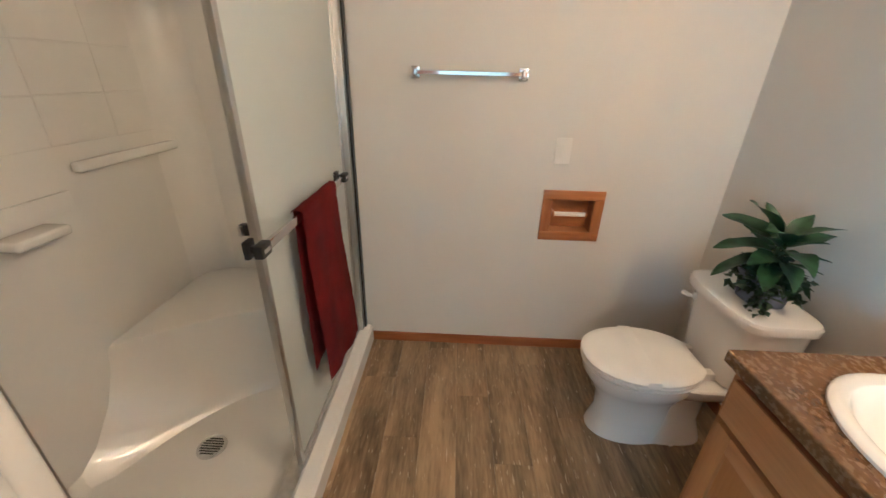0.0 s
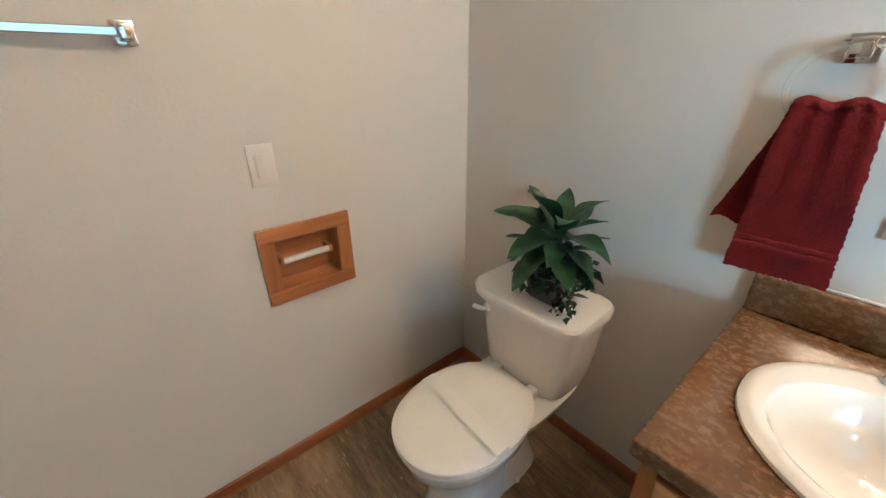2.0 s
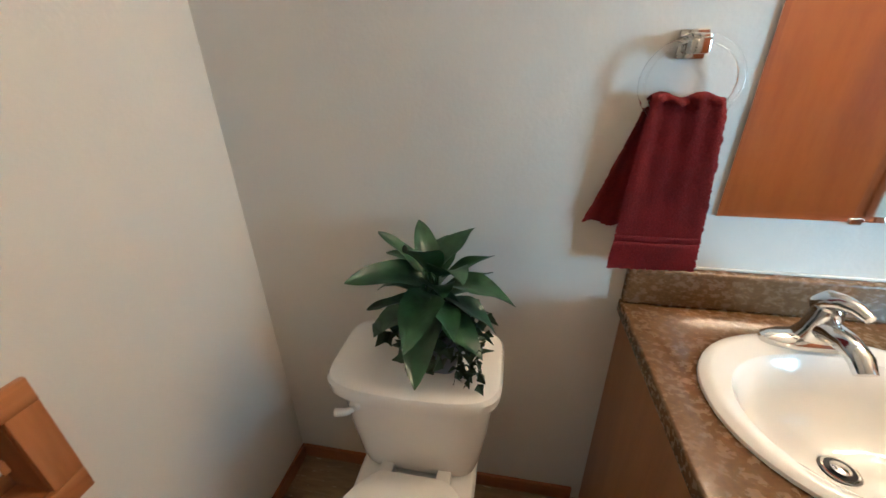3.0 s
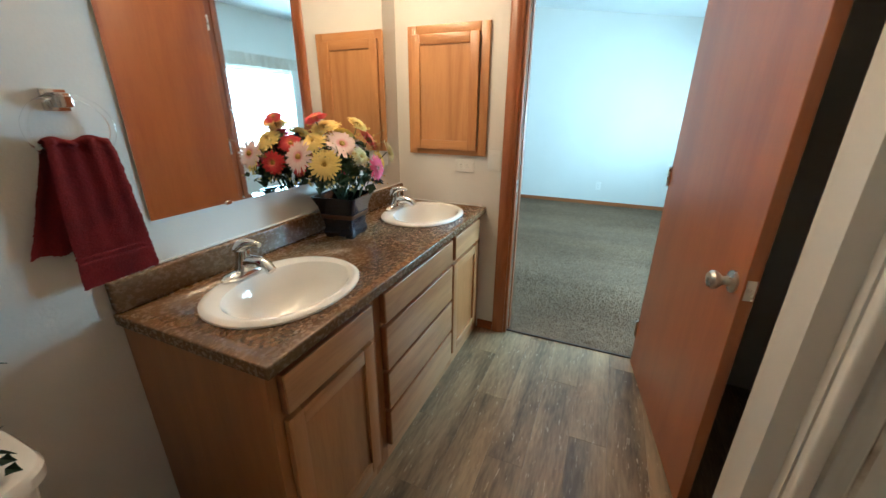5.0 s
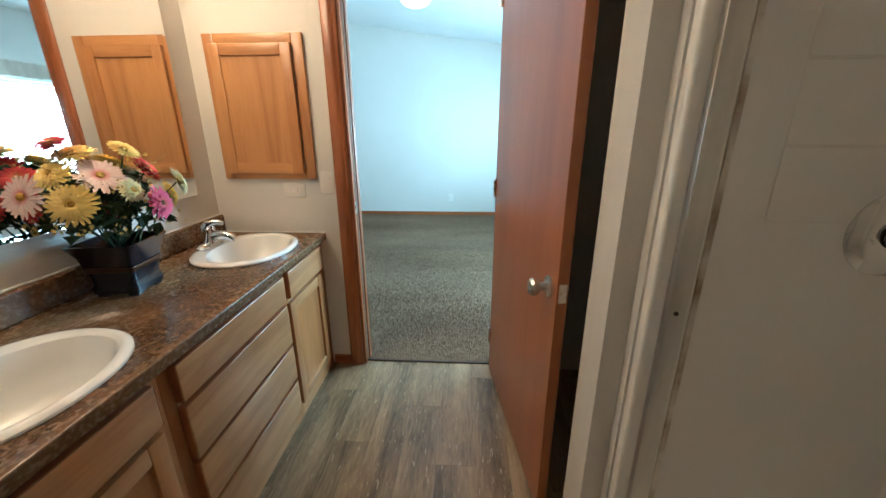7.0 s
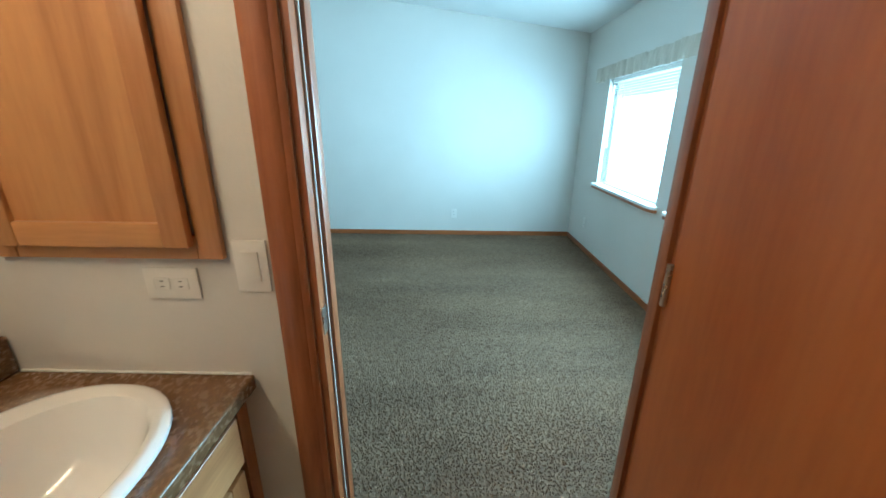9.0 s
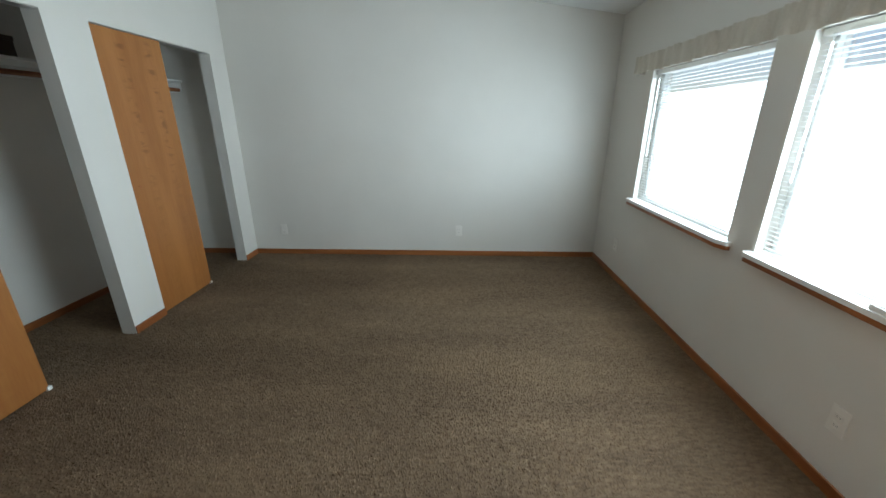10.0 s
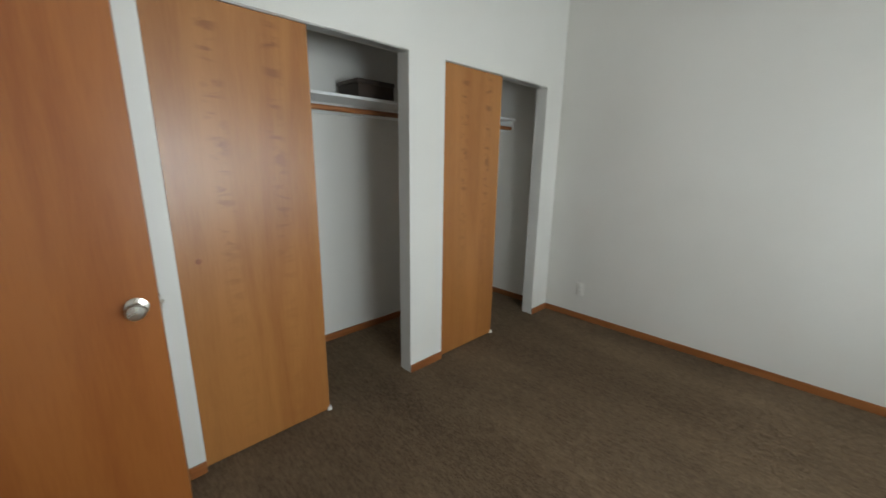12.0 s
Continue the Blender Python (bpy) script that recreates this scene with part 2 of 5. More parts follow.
def sweep(bm, pts, radii, n=12, cap=True):
    """A round tube through points, with a radius at each."""
    pts = [Vector(p) for p in pts]
    rings = []
    for i, p in enumerate(pts):
        d = (pts[min(i + 1, len(pts) - 1)] - pts[max(i - 1, 0)]).normalized()
        q = d.to_track_quat("Z", "Y")
        r = radii[i] if hasattr(radii, "__len__") else radii
        rings.append([bm.verts.new(p + q @ Vector((r * math.cos(k * math.tau / n), r * math.sin(k * math.tau / n), 0))) for k in range(n)])
    for r0, r1 in zip(rings, rings[1:]):
        for k in range(n):
            bm.faces.new((r0[k], r0[(k + 1) % n], r1[(k + 1) % n], r1[k]))
    if cap:
        bm.faces.new(rings[0][::-1]), bm.faces.new(rings[-1])
    return bm


def loft(bm, rings, cap=(True, True), closed=True):
    """Skins a list of rings of points."""
    vs = [[bm.verts.new(p) for p in r] for r in rings]
    n = len(vs[0])
    for r0, r1 in zip(vs, vs[1:]):
        for k in range(n if closed else n - 1):
            bm.faces.new((r0[k], r0[(k + 1) % n], r1[(k + 1) % n], r1[k]))
    if cap[0]:
        bm.faces.new(vs[0][::-1])
    if cap[1]:
        bm.faces.new(vs[-1])
    return bm


def oval(cx, cy, z, rx, ry, n=40, p=2.0):
    """A ring of a superellipse."""
    out = []
    for k in range(n):
        a = k * math.tau / n
        c, s = math.cos(a), math.sin(a)
        out.append((cx + rx * math.copysign(abs(c) ** (2 / p), c), cy + ry * math.copysign(abs(s) ** (2 / p), s), z))
    return out


def link_mesh(name, bm, material, smooth=True):
    bmesh.ops.recalc_face_normals(bm, faces=bm.faces)
    me = bpy.data.meshes.new(name)
    bm.to_mesh(me)
    bm.free()
    me.materials.append(material)
    ob = new(name, me)
    if smooth:
        me.shade_smooth()
        me.set_sharp_from_angle(angle=radians(38))
    return ob


def part(name, bm, material, parent, label=""):
    """One mesh under a thing or a part, in the parent's own coordinates."""
    ob = link_mesh(name, bm, material)
    ob.parent = parent
    return tagged(ob, label)


def thing(name, at, label, category, group="", turn=0):
    ob = new(name)
    ob.empty_display_size = 0.05
    ob.matrix_world = pose(*at, 0, 0, turn)
    return tagged(ob, label, category, group)


def structure(name, bm, material, label, category):
    return tagged(link_mesh(name, bm, material), label, category, kind="structure")


def wall(name, axis, p0, p1, a0, a1, openings, label, z0=0.0, top=None):
    """A wall with thickness p0..p1 across axis ('x' or 'y'), from a0 to a1 along, with holes (a0, a1, z0, z1)."""
    cuts_a = sorted({a0, a1, *[v for o in openings for v in o[:2]]})
    ztop = 4.0
    cuts_z = sorted({z0, ztop if top is None else top, *[v for o in openings for v in o[2:]]})
    na, nz = len(cuts_a) - 1, len(cuts_z) - 1

    def solid(i, j):
        if not (0 <= i < na and 0 <= j < nz):
            return False
        ca, cz = (cuts_a[i] + cuts_a[i + 1]) / 2, (cuts_z[j] + cuts_z[j + 1]) / 2
        return not any(o[0] < ca < o[1] and o[2] < cz < o[3] for o in openings)

    bm = bmesh.new()
    got = {}

    def v(i, j, k):
        if (i, j, k) not in got:
            p, a, z = (p0, p1)[k], cuts_a[i], cuts_z[j]
            x, y = (p, a) if axis == "x" else (a, p)
            if top is None and z == ztop:
                z = ceil_z(x)
            got[i, j, k] = bm.verts.new((x, y, z))
        return got[i, j, k]

    for i in range(na):
        for j in range(nz):
            if not solid(i, j):
                continue
            for k in (0, 1):
                bm.faces.new((v(i, j, k), v(i + 1, j, k), v(i + 1, j + 1, k), v(i, j + 1, k)))
            for di, dj, e in ((-1, 0, ((i, j), (i, j + 1))), (1, 0, ((i + 1, j), (i + 1, j + 1))), (0, -1, ((i, j), (i + 1, j))), (0, 1, ((i, j + 1), (i + 1, j + 1)))):
                if not solid(i + di, j + dj):
                    (a, b), (c, d) = e
                    bm.faces.new((v(a, b, 0), v(c, d, 0), v(c, d, 1), v(a, b, 1)))
    return structure(name, bm, WALL, label, "wall")


# ---- large structure ----
XE, XC, YN, YP0, YP1 = 2.53, -1.147, 6.46, 2.565, 2.665
DOORWAY = (0.716, 1.505, 0.0, 2.04)
CL1, CL2 = (3.60, 4.78, 0.0, 1.97), (5.06, 6.22, 0.0, 1.97)
TP = (0.575, 0.788, 0.695, 0.875)
LINEN = (1.6605, 2.46, 0.0, 2.04)
HALL = (-1.08, -0.32, 0.0, 2.04)

wall_east = wall("wall_east", "x", XE, XE + 0.15, -0.12, YN + 0.12, [W1, W2], "cream painted outer wall with two bedroom windows")
wall_north = wall("wall_north", "y", YN, YN + 0.12, -2.05, XE, [], "plain cream painted bedroom wall")
wall("wall_closet_back", "x", -2.05, -1.93, 1.4, YN, [], "cream painted back wall of the closets")
wall_closet = wall("wall_closet_front", "x", XC - 0.10, XC, YP1, YN, [CL1, CL2], "cream painted wall with two closet openings")
wall_mid = wall("wall_partition", "y", YP0, YP1, -1.93, XE, [HALL, DOORWAY], "cream painted wall between bathroom and bedroom")
wall_west = wall("wall_west", "x", -0.10, 0.0, 0.0, YP0, [], "cream painted bathroom wall behind the vanity")
wall_south = wall("wall_south", "y", -0.12, 0.0, -0.10, XE, [TP], "cream painted bathroom wall with a recessed paper holder")
wall_shower = wall("wall_shower_end", "y", 1.52, 1.66, 1.65, XE, [], "cream painted stub wall at the end of the shower")
wall("wall_shower_lining", "y", 1.488, 1.5195, 1.706, XE, [], "cream painted lining behind the shower panel")
wall("wall_linen", "x", 1.65, 1.75, 1.66, YP0, [LINEN], "cream painted wall with an open linen closet")
wall("wall_hall", "y", 1.4, 1.5, -1.93, -0.10, [], "plain cream painted hall wall")

bm = bmesh.new()
lo = [(-2.05, -0.12), (XE + 0.15, -0.12), (XE + 0.15, YN + 0.12), (-2.05, YN + 0.12)]
loft(bm, [[(x, y, ceil_z(x)) for x, y in lo], [(x, y, ceil_z(x) + 0.1) for x, y in lo]])
structure("ceiling", bm, CEIL, "white textured vaulted ceiling sloping up from the windows", "ceiling")
structure("floor", bx(-0.10, XE + 0.15, -0.12, 2.60, -0.12, -0.006), PLANK, "bathroom subfloor under vinyl planks", "floor")
structure("bedroom_floor", bx(-2.05, XE + 0.15, 2.60, YN + 0.12, -0.12, 0.006), CARPET, "brown cut pile bedroom carpet", "carpet")
structure("hall_floor", bx(-2.05, -0.10, 1.4, 2.60, -0.12, 0.0), CARPET, "brown hall carpet", "carpet")
structure("ground", bx(2.70, 60, -60, 60, -0.6, -0.5), surface("dry_grass", (0.12, 0.11, 0.05), (0.2, 0.18, 0.09), 0.5, 0.9), "dry grass outside the windows", "ground")

# ---- trim ----
def baseboard(x0, x1, y0, y1, z0=0.0, along="x"):
    b = bx(x0, x1, y0, y1, z0, z0 + 0.058, bevel=0.003, segs=1)
    structure("baseboard", b, OAK_X if along == "x" else OAK_Y, "reddish varnished oak baseboard along the wall", "baseboard")


T = 0.011
baseboard(0.0, 1.672, 0.0, T)
baseboard(0.0, T, T, 0.965, along="y")
baseboard(0.545, 0.643, YP0 - T, YP0)
baseboard(XC, XE, YN - T, YN, 0.006)
baseboard(XE - T, XE, YP1, YN - T, 0.006, "y")
for a, b in ((YP1, CL1[0]), (CL1[1], CL2[0]), (CL2[1], YN - T)):
    baseboard(XC, XC + T, a, b, 0.006, "y")
baseboard(-1.93, -1.93 + T, YP1, YN - T, 0.006, "y")
baseboard(-1.93 + T, XC - 0.10, YN - T, YN, 0.006)
baseboard(1.58, XE - T, YP1, YP1 + T, 0.006)
baseboard(-0.25, 0.643, YP1, YP1 + T, 0.006)


def casing_board(x0, x1, y_wall, out, z0, z1, head=False):
    """A moulded casing board with beads, standing off the wall plane y_wall towards out (+1 or -1)."""
    prof = [(0, 0), (0, 0.008), (0.06, 0.011), (0.2, 0.011), (0.26, 0.0145), (0.62, 0.016), (0.70, 0.0135), (0.78, 0.0145), (0.9, 0.012), (1, 0.007), (1, 0)]
    if head:
        ends = [[(x, y_wall + out * (d + 0.0003), z0 + u * (z1 - z0)) for u, d in prof] for x in (x0, x1)]
    else:
        ends = [[(x0 + u * (x1 - x0), y_wall + out * (d + 0.0003), z) for u, d in prof] for z in (z0, z1)]
    return loft(bmesh.new(), ends)


door_1 = tagged(new("door_1"), "varnished oak door frame between bathroom and bedroom", "door frame", kind="structure")
for y_wall, out in ((YP0, -1), (YP1, 1)):
    part("casing", casing_board(0.716, 0.645, y_wall, out, 0.0, 2.115), OAK, door_1)
    part("casing", casing_board(1.505, 1.58, y_wall, out, 0.0, 2.115), OAK, door_1)
    part("casing_head", casing_board(0.7165, 1.5045, y_wall, out, 2.04, 2.115, True), OAK_X, door_1)
part("jamb", bx(0.716, 0.732, YP0 + 0.001, YP1 - 0.001, 0.0, 2.038), OAK, door_1)
part("jamb", bx(1.489, 1.505, YP0 + 0.001, YP1 - 0.001, 0.0, 2.038), OAK, door_1)
part("jamb_head", bx(0.732, 1.489, YP0 + 0.001, YP1 - 0.001, 2.022, 2.038), OAK_X, door_1)
part("door_stop", bx(0.732, 0.744, 2.612, 2.648, 0.0, 2.022, bevel=0.002), OAK, door_1)
part("door_stop", bx(1.477, 1.489, 2.612, 2.648, 0.0, 2.022, bevel=0.002), OAK, door_1)
# Added pale strip: daylight glinting on the glossy jamb, put into colour.
part("jamb_sheen", bx(0.7322, 0.737, 2.600, 2.606, 0.0, 2.022), surface("pale_sheen", (0.42, 0.37, 0.30), (0.5, 0.45, 0.37), 8, 0.6), door_1, "thin pale strip standing for daylight on the jamb")
strike = bx(0.732, 0.7345, 2.572, 2.597, 0.90, 0.965, bevel=0.001, segs=1)
part("strike_plate", strike, NICKEL, door_1, "satin nickel strike plate")
part("threshold", bx(0.732, 1.489, 2.590, 2.604, 0.0, 0.008, bevel=0.002, segs=1), surface("dark_edge", (0.05, 0.035, 0.025), (0.09, 0.06, 0.04), 20, 0.6), door_1, "dark carpet edge strip")


def knob(parent, x, z, side, material=NICKEL):
    """A round door knob on a rose; side +1 or -1 along the leaf's y."""
    y0 = 0.0 if side < 0 else 0.035
    b = bmesh.new()
    prof = [(0.033, 0.0), (0.033, 0.006), (0.015, 0.011), (0.012, 0.030), (0.020, 0.036), (0.027, 0.045), (0.028, 0.056), (0.022, 0.064), (0.006, 0.066)]
    loft(b, [[(x + r * math.cos(k * math.tau / 24), y0 + side * d, z + r * math.sin(k * math.tau / 24)) for k in range(24)] for r, d in prof])
    part("knob", b, material, parent, "round satin nickel knob")


def door_leaf(name, at, turn, length, label, kz=0.865, knobs=(-1, 1)):
    t = thing(name, at, label, "door", turn=turn)
    leaf = part("leaf", bx(0, length, 0, 0.035, 0.014, 2.02, bevel=0.0015, segs=1), DOOR, t)
    for s in knobs:
        knob(leaf, length - 0.06, kz, s)
    part("latch", bx(length, length + 0.003, 0.006, 0.029, kz - 0.03, kz + 0.03), NICKEL, leaf, "satin nickel latch plate")
    b = bmesh.new()
    tube(b, (length + 0.003, 0.0175, kz), (length + 0.012, 0.0175, kz), 0.007, 10)
    part("latch_bolt", b, NICKEL, leaf)
    for z in (0.18, 1.0, 1.82):
        b = tube(bmesh.new(), (0.0, -0.005, z), (0.0, -0.005, z + 0.09), 0.006, 10)
        part("hinge", b, NICKEL, t, "satin nickel hinge barrel")
    return t


door_leaf("bathroom_door", (1.452, 2.546, 0.0), -81.6, 0.845, "open flush door in orange-brown varnished wood veneer", knobs=(-1,))
door_leaf("entry_door", (-1.075, 2.69, 0.006), 79.5, 0.83, "open flush bedroom door in orange-brown wood veneer", 0.895)

door_2 = tagged(new("door_2"), "oak cased opening of the unlit linen closet", "door frame", kind="structure")
part("casing", bx(1.635, 1.65, 2.46, 2.525, 0.0, 2.10, bevel=0.004), OAK, door_2)


# ---- windows, blinds, valance, sills ----
SILL_TOP = surface("sill_white", (0.74, 0.73, 0.70), (0.80, 0.79, 0.76), 8, 0.3)
SLAT = surface("blind_slat_white", (0.78, 0.78, 0.76), (0.82, 0.82, 0.80), 10, 0.4)
VALANCE = surface("valance_cloth", (0.50, 0.45, 0.37), (0.62, 0.57, 0.49), 14, 0.9, 0.6, 300, stretch=(1, 1, 0.3), fine=0.5)


def slat_mesh(length):
    b = bmesh.new()
    rows = []
    for k in range(5):
        u = (k / 4 - 0.5) * 0.022
        z = 0.0022 * (1 - (2 * k / 4 - 1) ** 2) - u * 0.10
        rows.append([(u, 0, z), (u, length, z)])
    top = rows
    bot = [[(x, y, z - 0.0006) for x, y, z in r] for r in rows]
    ring0 = [r[0] for r in top] + [r[0] for r in bot[::-1]]
    ring1 = [r[1] for r in top] + [r[1] for r in bot[::-1]]
    loft(b, [ring0, ring1])
    bmesh.ops.recalc_face_normals(b, faces=b.faces)
    me = bpy.data.meshes.new("slat")
    b.to_mesh(me)
    b.free()
    me.materials.append(SLAT)
    return me


def window(n, w):
    y0, y1, z0, z1 = w
    t = tagged(new("window_%d" % n), "white vinyl framed window, glaring with daylight", "window", kind="structure")
    x0, x1 = XE + 0.075, XE + 0.13
    f = 0.030
    part("window_frame", bx(x0, x1, y0, y0 + f, z0, z1, bevel=0.004), PAINTWHITE, t)
    part("window_frame", bx(x0, x1, y1 - f, y1, z0, z1, bevel=0.004), PAINTWHITE, t)
    part("window_frame", bx(x0, x1, y0 + f, y1 - f, z0, z0 + f, bevel=0.004), PAINTWHITE, t)
    part("window_frame", bx(x0, x1, y0 + f, y1 - f, z1 - f, z1, bevel=0.004), PAINTWHITE, t)
    for a, b in ((y0 + f, y1 - f),):
        p = part("pane", bx(x0 + 0.025, x0 + 0.031, a, b, z0 + f, z1 - f), GLASS, t)
        p.visible_shadow = False
    # sill with clipped horns
    b = bmesh.new()
    xs = XE - 0.055
    outline = [(x0, y0 + 0.002), (XE + 0.001, y0 + 0.002), (XE - 0.002, y0 - 0.045), (XE - 0.03, y0 - 0.045), (xs, y0 + 0.02), (xs, y1 + 0.005), (XE - 0.03, y1 + 0.030), (XE - 0.002, y1 + 0.030), (XE + 0.001, y1 - 0.002), (x0, y1 - 0.002)]
    loft(b, [[(x, y, z0 - 0.006) for x, y in outline], [(x, y, z0 + 0.016) for x, y in outline]])
    s = part("window_sill", b, SILL_TOP, t, "glossy white window sill with clipped ends")
    b = bmesh.new()
    ol = [(XE - 0.004, y0 - 0.040), (XE - 0.028, y0 - 0.040), (xs + 0.006, y0 + 0.022), (xs + 0.006, y1 + 0.001), (XE - 0.028, y1 + 0.025), (XE - 0.004, y1 + 0.025)]
    loft(b, [[(x, y, z0 - 0.030) for x, y in ol], [(x, y, z0 - 0.006) for x, y in ol]])
    part("apron", b, OAK_Y, t, "oak edging strip below the sill")


def blind(w):
    y0, y1, z0, z1 = w
    length = y1 - y0 - 0.012
    t = thing("mini_blind", (XE + 0.045, y0 + 0.006, z0 + 0.018), "white aluminium mini blind, lowered with its slats open", "blind", "window blinds")
    part("headrail", bx(-0.02, 0.02, 0, length, z1 - z0 - 0.05, z1 - z0 - 0.022, bevel=0.003), PAINTWHITE, t)
    part("bottom_rail", bx(-0.013, 0.013, 0, length, 0.0, 0.014, bevel=0.004), PAINTWHITE, t)
    me = slat_mesh(length)
    n = 42
    for k in range(n):
        s = new("slat", me)
        s.parent = t
        s.matrix_basis = pose(random.uniform(-0.001, 0.001), 0, 0.026 + k * (z1 - z0 - 0.085) / n, random.uniform(-0.15, 0.15), random.uniform(-2, 2), 0)
    for f in (0.12, 0.5, 0.88):
        for dx in (-0.0135, 0.0135):
            part("cord", tube(bmesh.new(), (dx, length * f, 0.01), (dx, length * f, z1 - z0 - 0.05), 0.0009, 6), PAINTWHITE, t)
    part("wand", tube(bmesh.new(), (-0.025, length - 0.06, 0.35), (-0.022, length - 0.06, z1 - z0 - 0.045), 0.004, 8), GLASS, t, "clear tilt wand")


for i, w in enumerate((W1, W2)):
    window(i + 1, w)
    blind(w)


def valance(y0, y1, z0, z1):
    """Gathered cloth on a shallow box: pleats of uneven depth along the front."""
    t = thing("valance", (XE, y0, z0), "gathered beige cloth valance over the bedroom windows", "valance")
    rnd = random.Random(4)
    n = 340
    phase, prof = 0.0, []
    for k in range(n + 1):
        phase += rnd.uniform(0.25, 0.75)
        prof.append((math.sin(phase) * 0.5 + math.sin(phase * 0.37) * 0.5, rnd.uniform(-1, 1)))
    rows = 9
    L = y1 - y0
    grid = []
    for j in range(rows):
        v = j / (rows - 1)
        line = []
        for k in range(n + 1):
            a, c = prof[k]
            depth = 0.082 + a * (0.016 - 0.005 * math.sin(v * 3.14)) + 0.002 * math.sin(k * 1.7 + j)
            z = v * (z1 - z0) + (0.004 * a if j == 0 else 0) + (0.006 * c * 0.5 if j == rows - 1 else 0)
            line.append((-depth, k / n * L, z))
        grid.append(line)
    b = loft(bmesh.new(), grid, cap=(False, False), closed=False)
    part("cloth", b, VALANCE, t)
    part("board", bx(-0.052, -0.001, 0.004, L - 0.004, z1 - z0 - 0.03, z1 - z0 - 0.012), PAINTWHITE, t)
    for yy in (0.0, L):
        part("return", loft(bmesh.new(), [[(-0.085 + 0.017 * i, yy + 0.003 * math.sin(i * 2.2), z) for i in range(6)] for z in (0.0, (z1 - z0) * 0.5, z1 - z0)], cap=(False, False), closed=False), VALANCE, t)


valance(2.98, 5.885, 1.742, 1.862)
t = thing("white_tray", (XE - 0.02, 3.68, W2[2] + 0.016), "shallow white plastic tray lying on the sill", "tray")
b = bx(-0.03, 0.08, -0.12, 0.12, 0.0, 0.022, bevel=0.006)
part("tray_body", b, WHITE, t)
part("tray_rim", bx(-0.024, 0.074, -0.114, 0.114, 0.022, 0.026, bevel=0.0015, segs=1), PAINTWHITE, t)



# ---- bedroom closets ----
def closet_door(y0, y1, label):
    t = thing("closet_door", (XC - 0.024, y0, 0.018), label, "sliding door", "sliding closet doors")
    part("panel", bx(-0.018, 0.010, 0, y1 - y0, 0.0, 1.945, bevel=0.001, segs=1), CLOSET_DOOR, t)
    b = bmesh.new()
    tube(b, (0.0095, 0.075, 0.95), (0.0115, 0.075, 0.95), 0.012, 20)
    part("finger_pull", b, OAK, t, "small round recessed finger pull")
    part("floor_guide", bx(-0.022, 0.016, y1 - y0 - 0.012, y1 - y0 + 0.012, -0.010, 0.014, bevel=0.002, segs=1), WHITE, t, "small white plastic guide")


closet_door(3.603, 4.205, "honey oak veneer sliding closet door, half open")
closet_door(5.065, 5.640, "honey oak veneer sliding closet door, half open")
for a, b2 in ((CL1[0], CL1[1]), (CL2[0], CL2[1])):
    structure("closet_track", bx(XC - 0.062, XC - 0.006, a, b2, 1.964, 1.9695), ALU, "aluminium sliding door track under the closet header", "track")


def closet_shelf(y0, y1):
    t = thing("closet_shelf", (-1.93, y0, 1.755), "white painted closet shelf with a wooden hanging rod", "shelf", "closet shelves")
    part("board", bx(0.0, 0.32, 0, y1 - y0, 0, 0.018, bevel=0.001, segs=1), PAINTWHITE, t)
    part("cleat", bx(0.0, 0.018, 0, y1 - y0, -0.07, -0.001), PAINTWHITE, t)
    for yy in (0.001, y1 - y0 - 0.019):
        part("bracket", bx(0.02, 0.30, yy, yy + 0.018, -0.09, -0.001), PAINTWHITE, t)
    part("rod", tube(bmesh.new(), (0.28, 0.02, -0.068), (0.28, y1 - y0 - 0.02, -0.068), 0.017, 18), OAK_Y, t, "round wooden hanging rod")


closet_shelf(YP1 + 0.002, YN - 0.002)
t = thing("dark_box", (-1.77, 4.765, 1.773), "dark brown storage box on the closet shelf", "box")
DARKBOX = surface("dark_brown_card", (0.03, 0.018, 0.012), (0.05, 0.03, 0.02), 8, 0.6)
part("box_body", bx(-0.12, 0.13, 0, 0.285, 0, 0.09, bevel=0.004), DARKBOX, t)
part("box_lid", bx(-0.124, 0.134, -0.004, 0.289, 0.0902, 0.118, bevel=0.004), DARKBOX, t)


# ---- plates ----
def plate(name, at, turn, label, kind_of, flat=False):
    """A wall plate in its own x-z plane, facing -y before the turn."""
    t = thing(name, at, label, kind_of, turn=turn)
    w, h = (0.057, 0.035) if flat else (0.035, 0.057)
    part("cover", bx(-w, w, -0.006, 0.0, -h, h, bevel=0.003), PLATE, t)
    if kind_of == "switch":
        part("rocker", bx(-0.017, 0.017, -0.0095, -0.006, -0.033, 0.033, bevel=0.0015), PLATE, t)
    else:
        for s in (-1, 1):
            c = (s * 0.0195, 0) if flat else (0, s * 0.0195)
            face = part("socket", bx(c[0] - 0.0165, c[0] + 0.0165, -0.008, -0.006, c[1] - 0.0135, c[1] + 0.0135, bevel=0.0015, segs=1), PLATE, t)
            for d in (-0.006, 0.006):
                sx, sz = (c[0], c[1] + d) if flat else (c[0] + d, c[1])
                hw, hh = (0.004, 0.0009) if flat else (0.0009, 0.004)
                part("slot", bx(sx - hw, sx + hw, -0.0084, -0.008, sz - hh, sz + hh), BLACK, face)
    return t


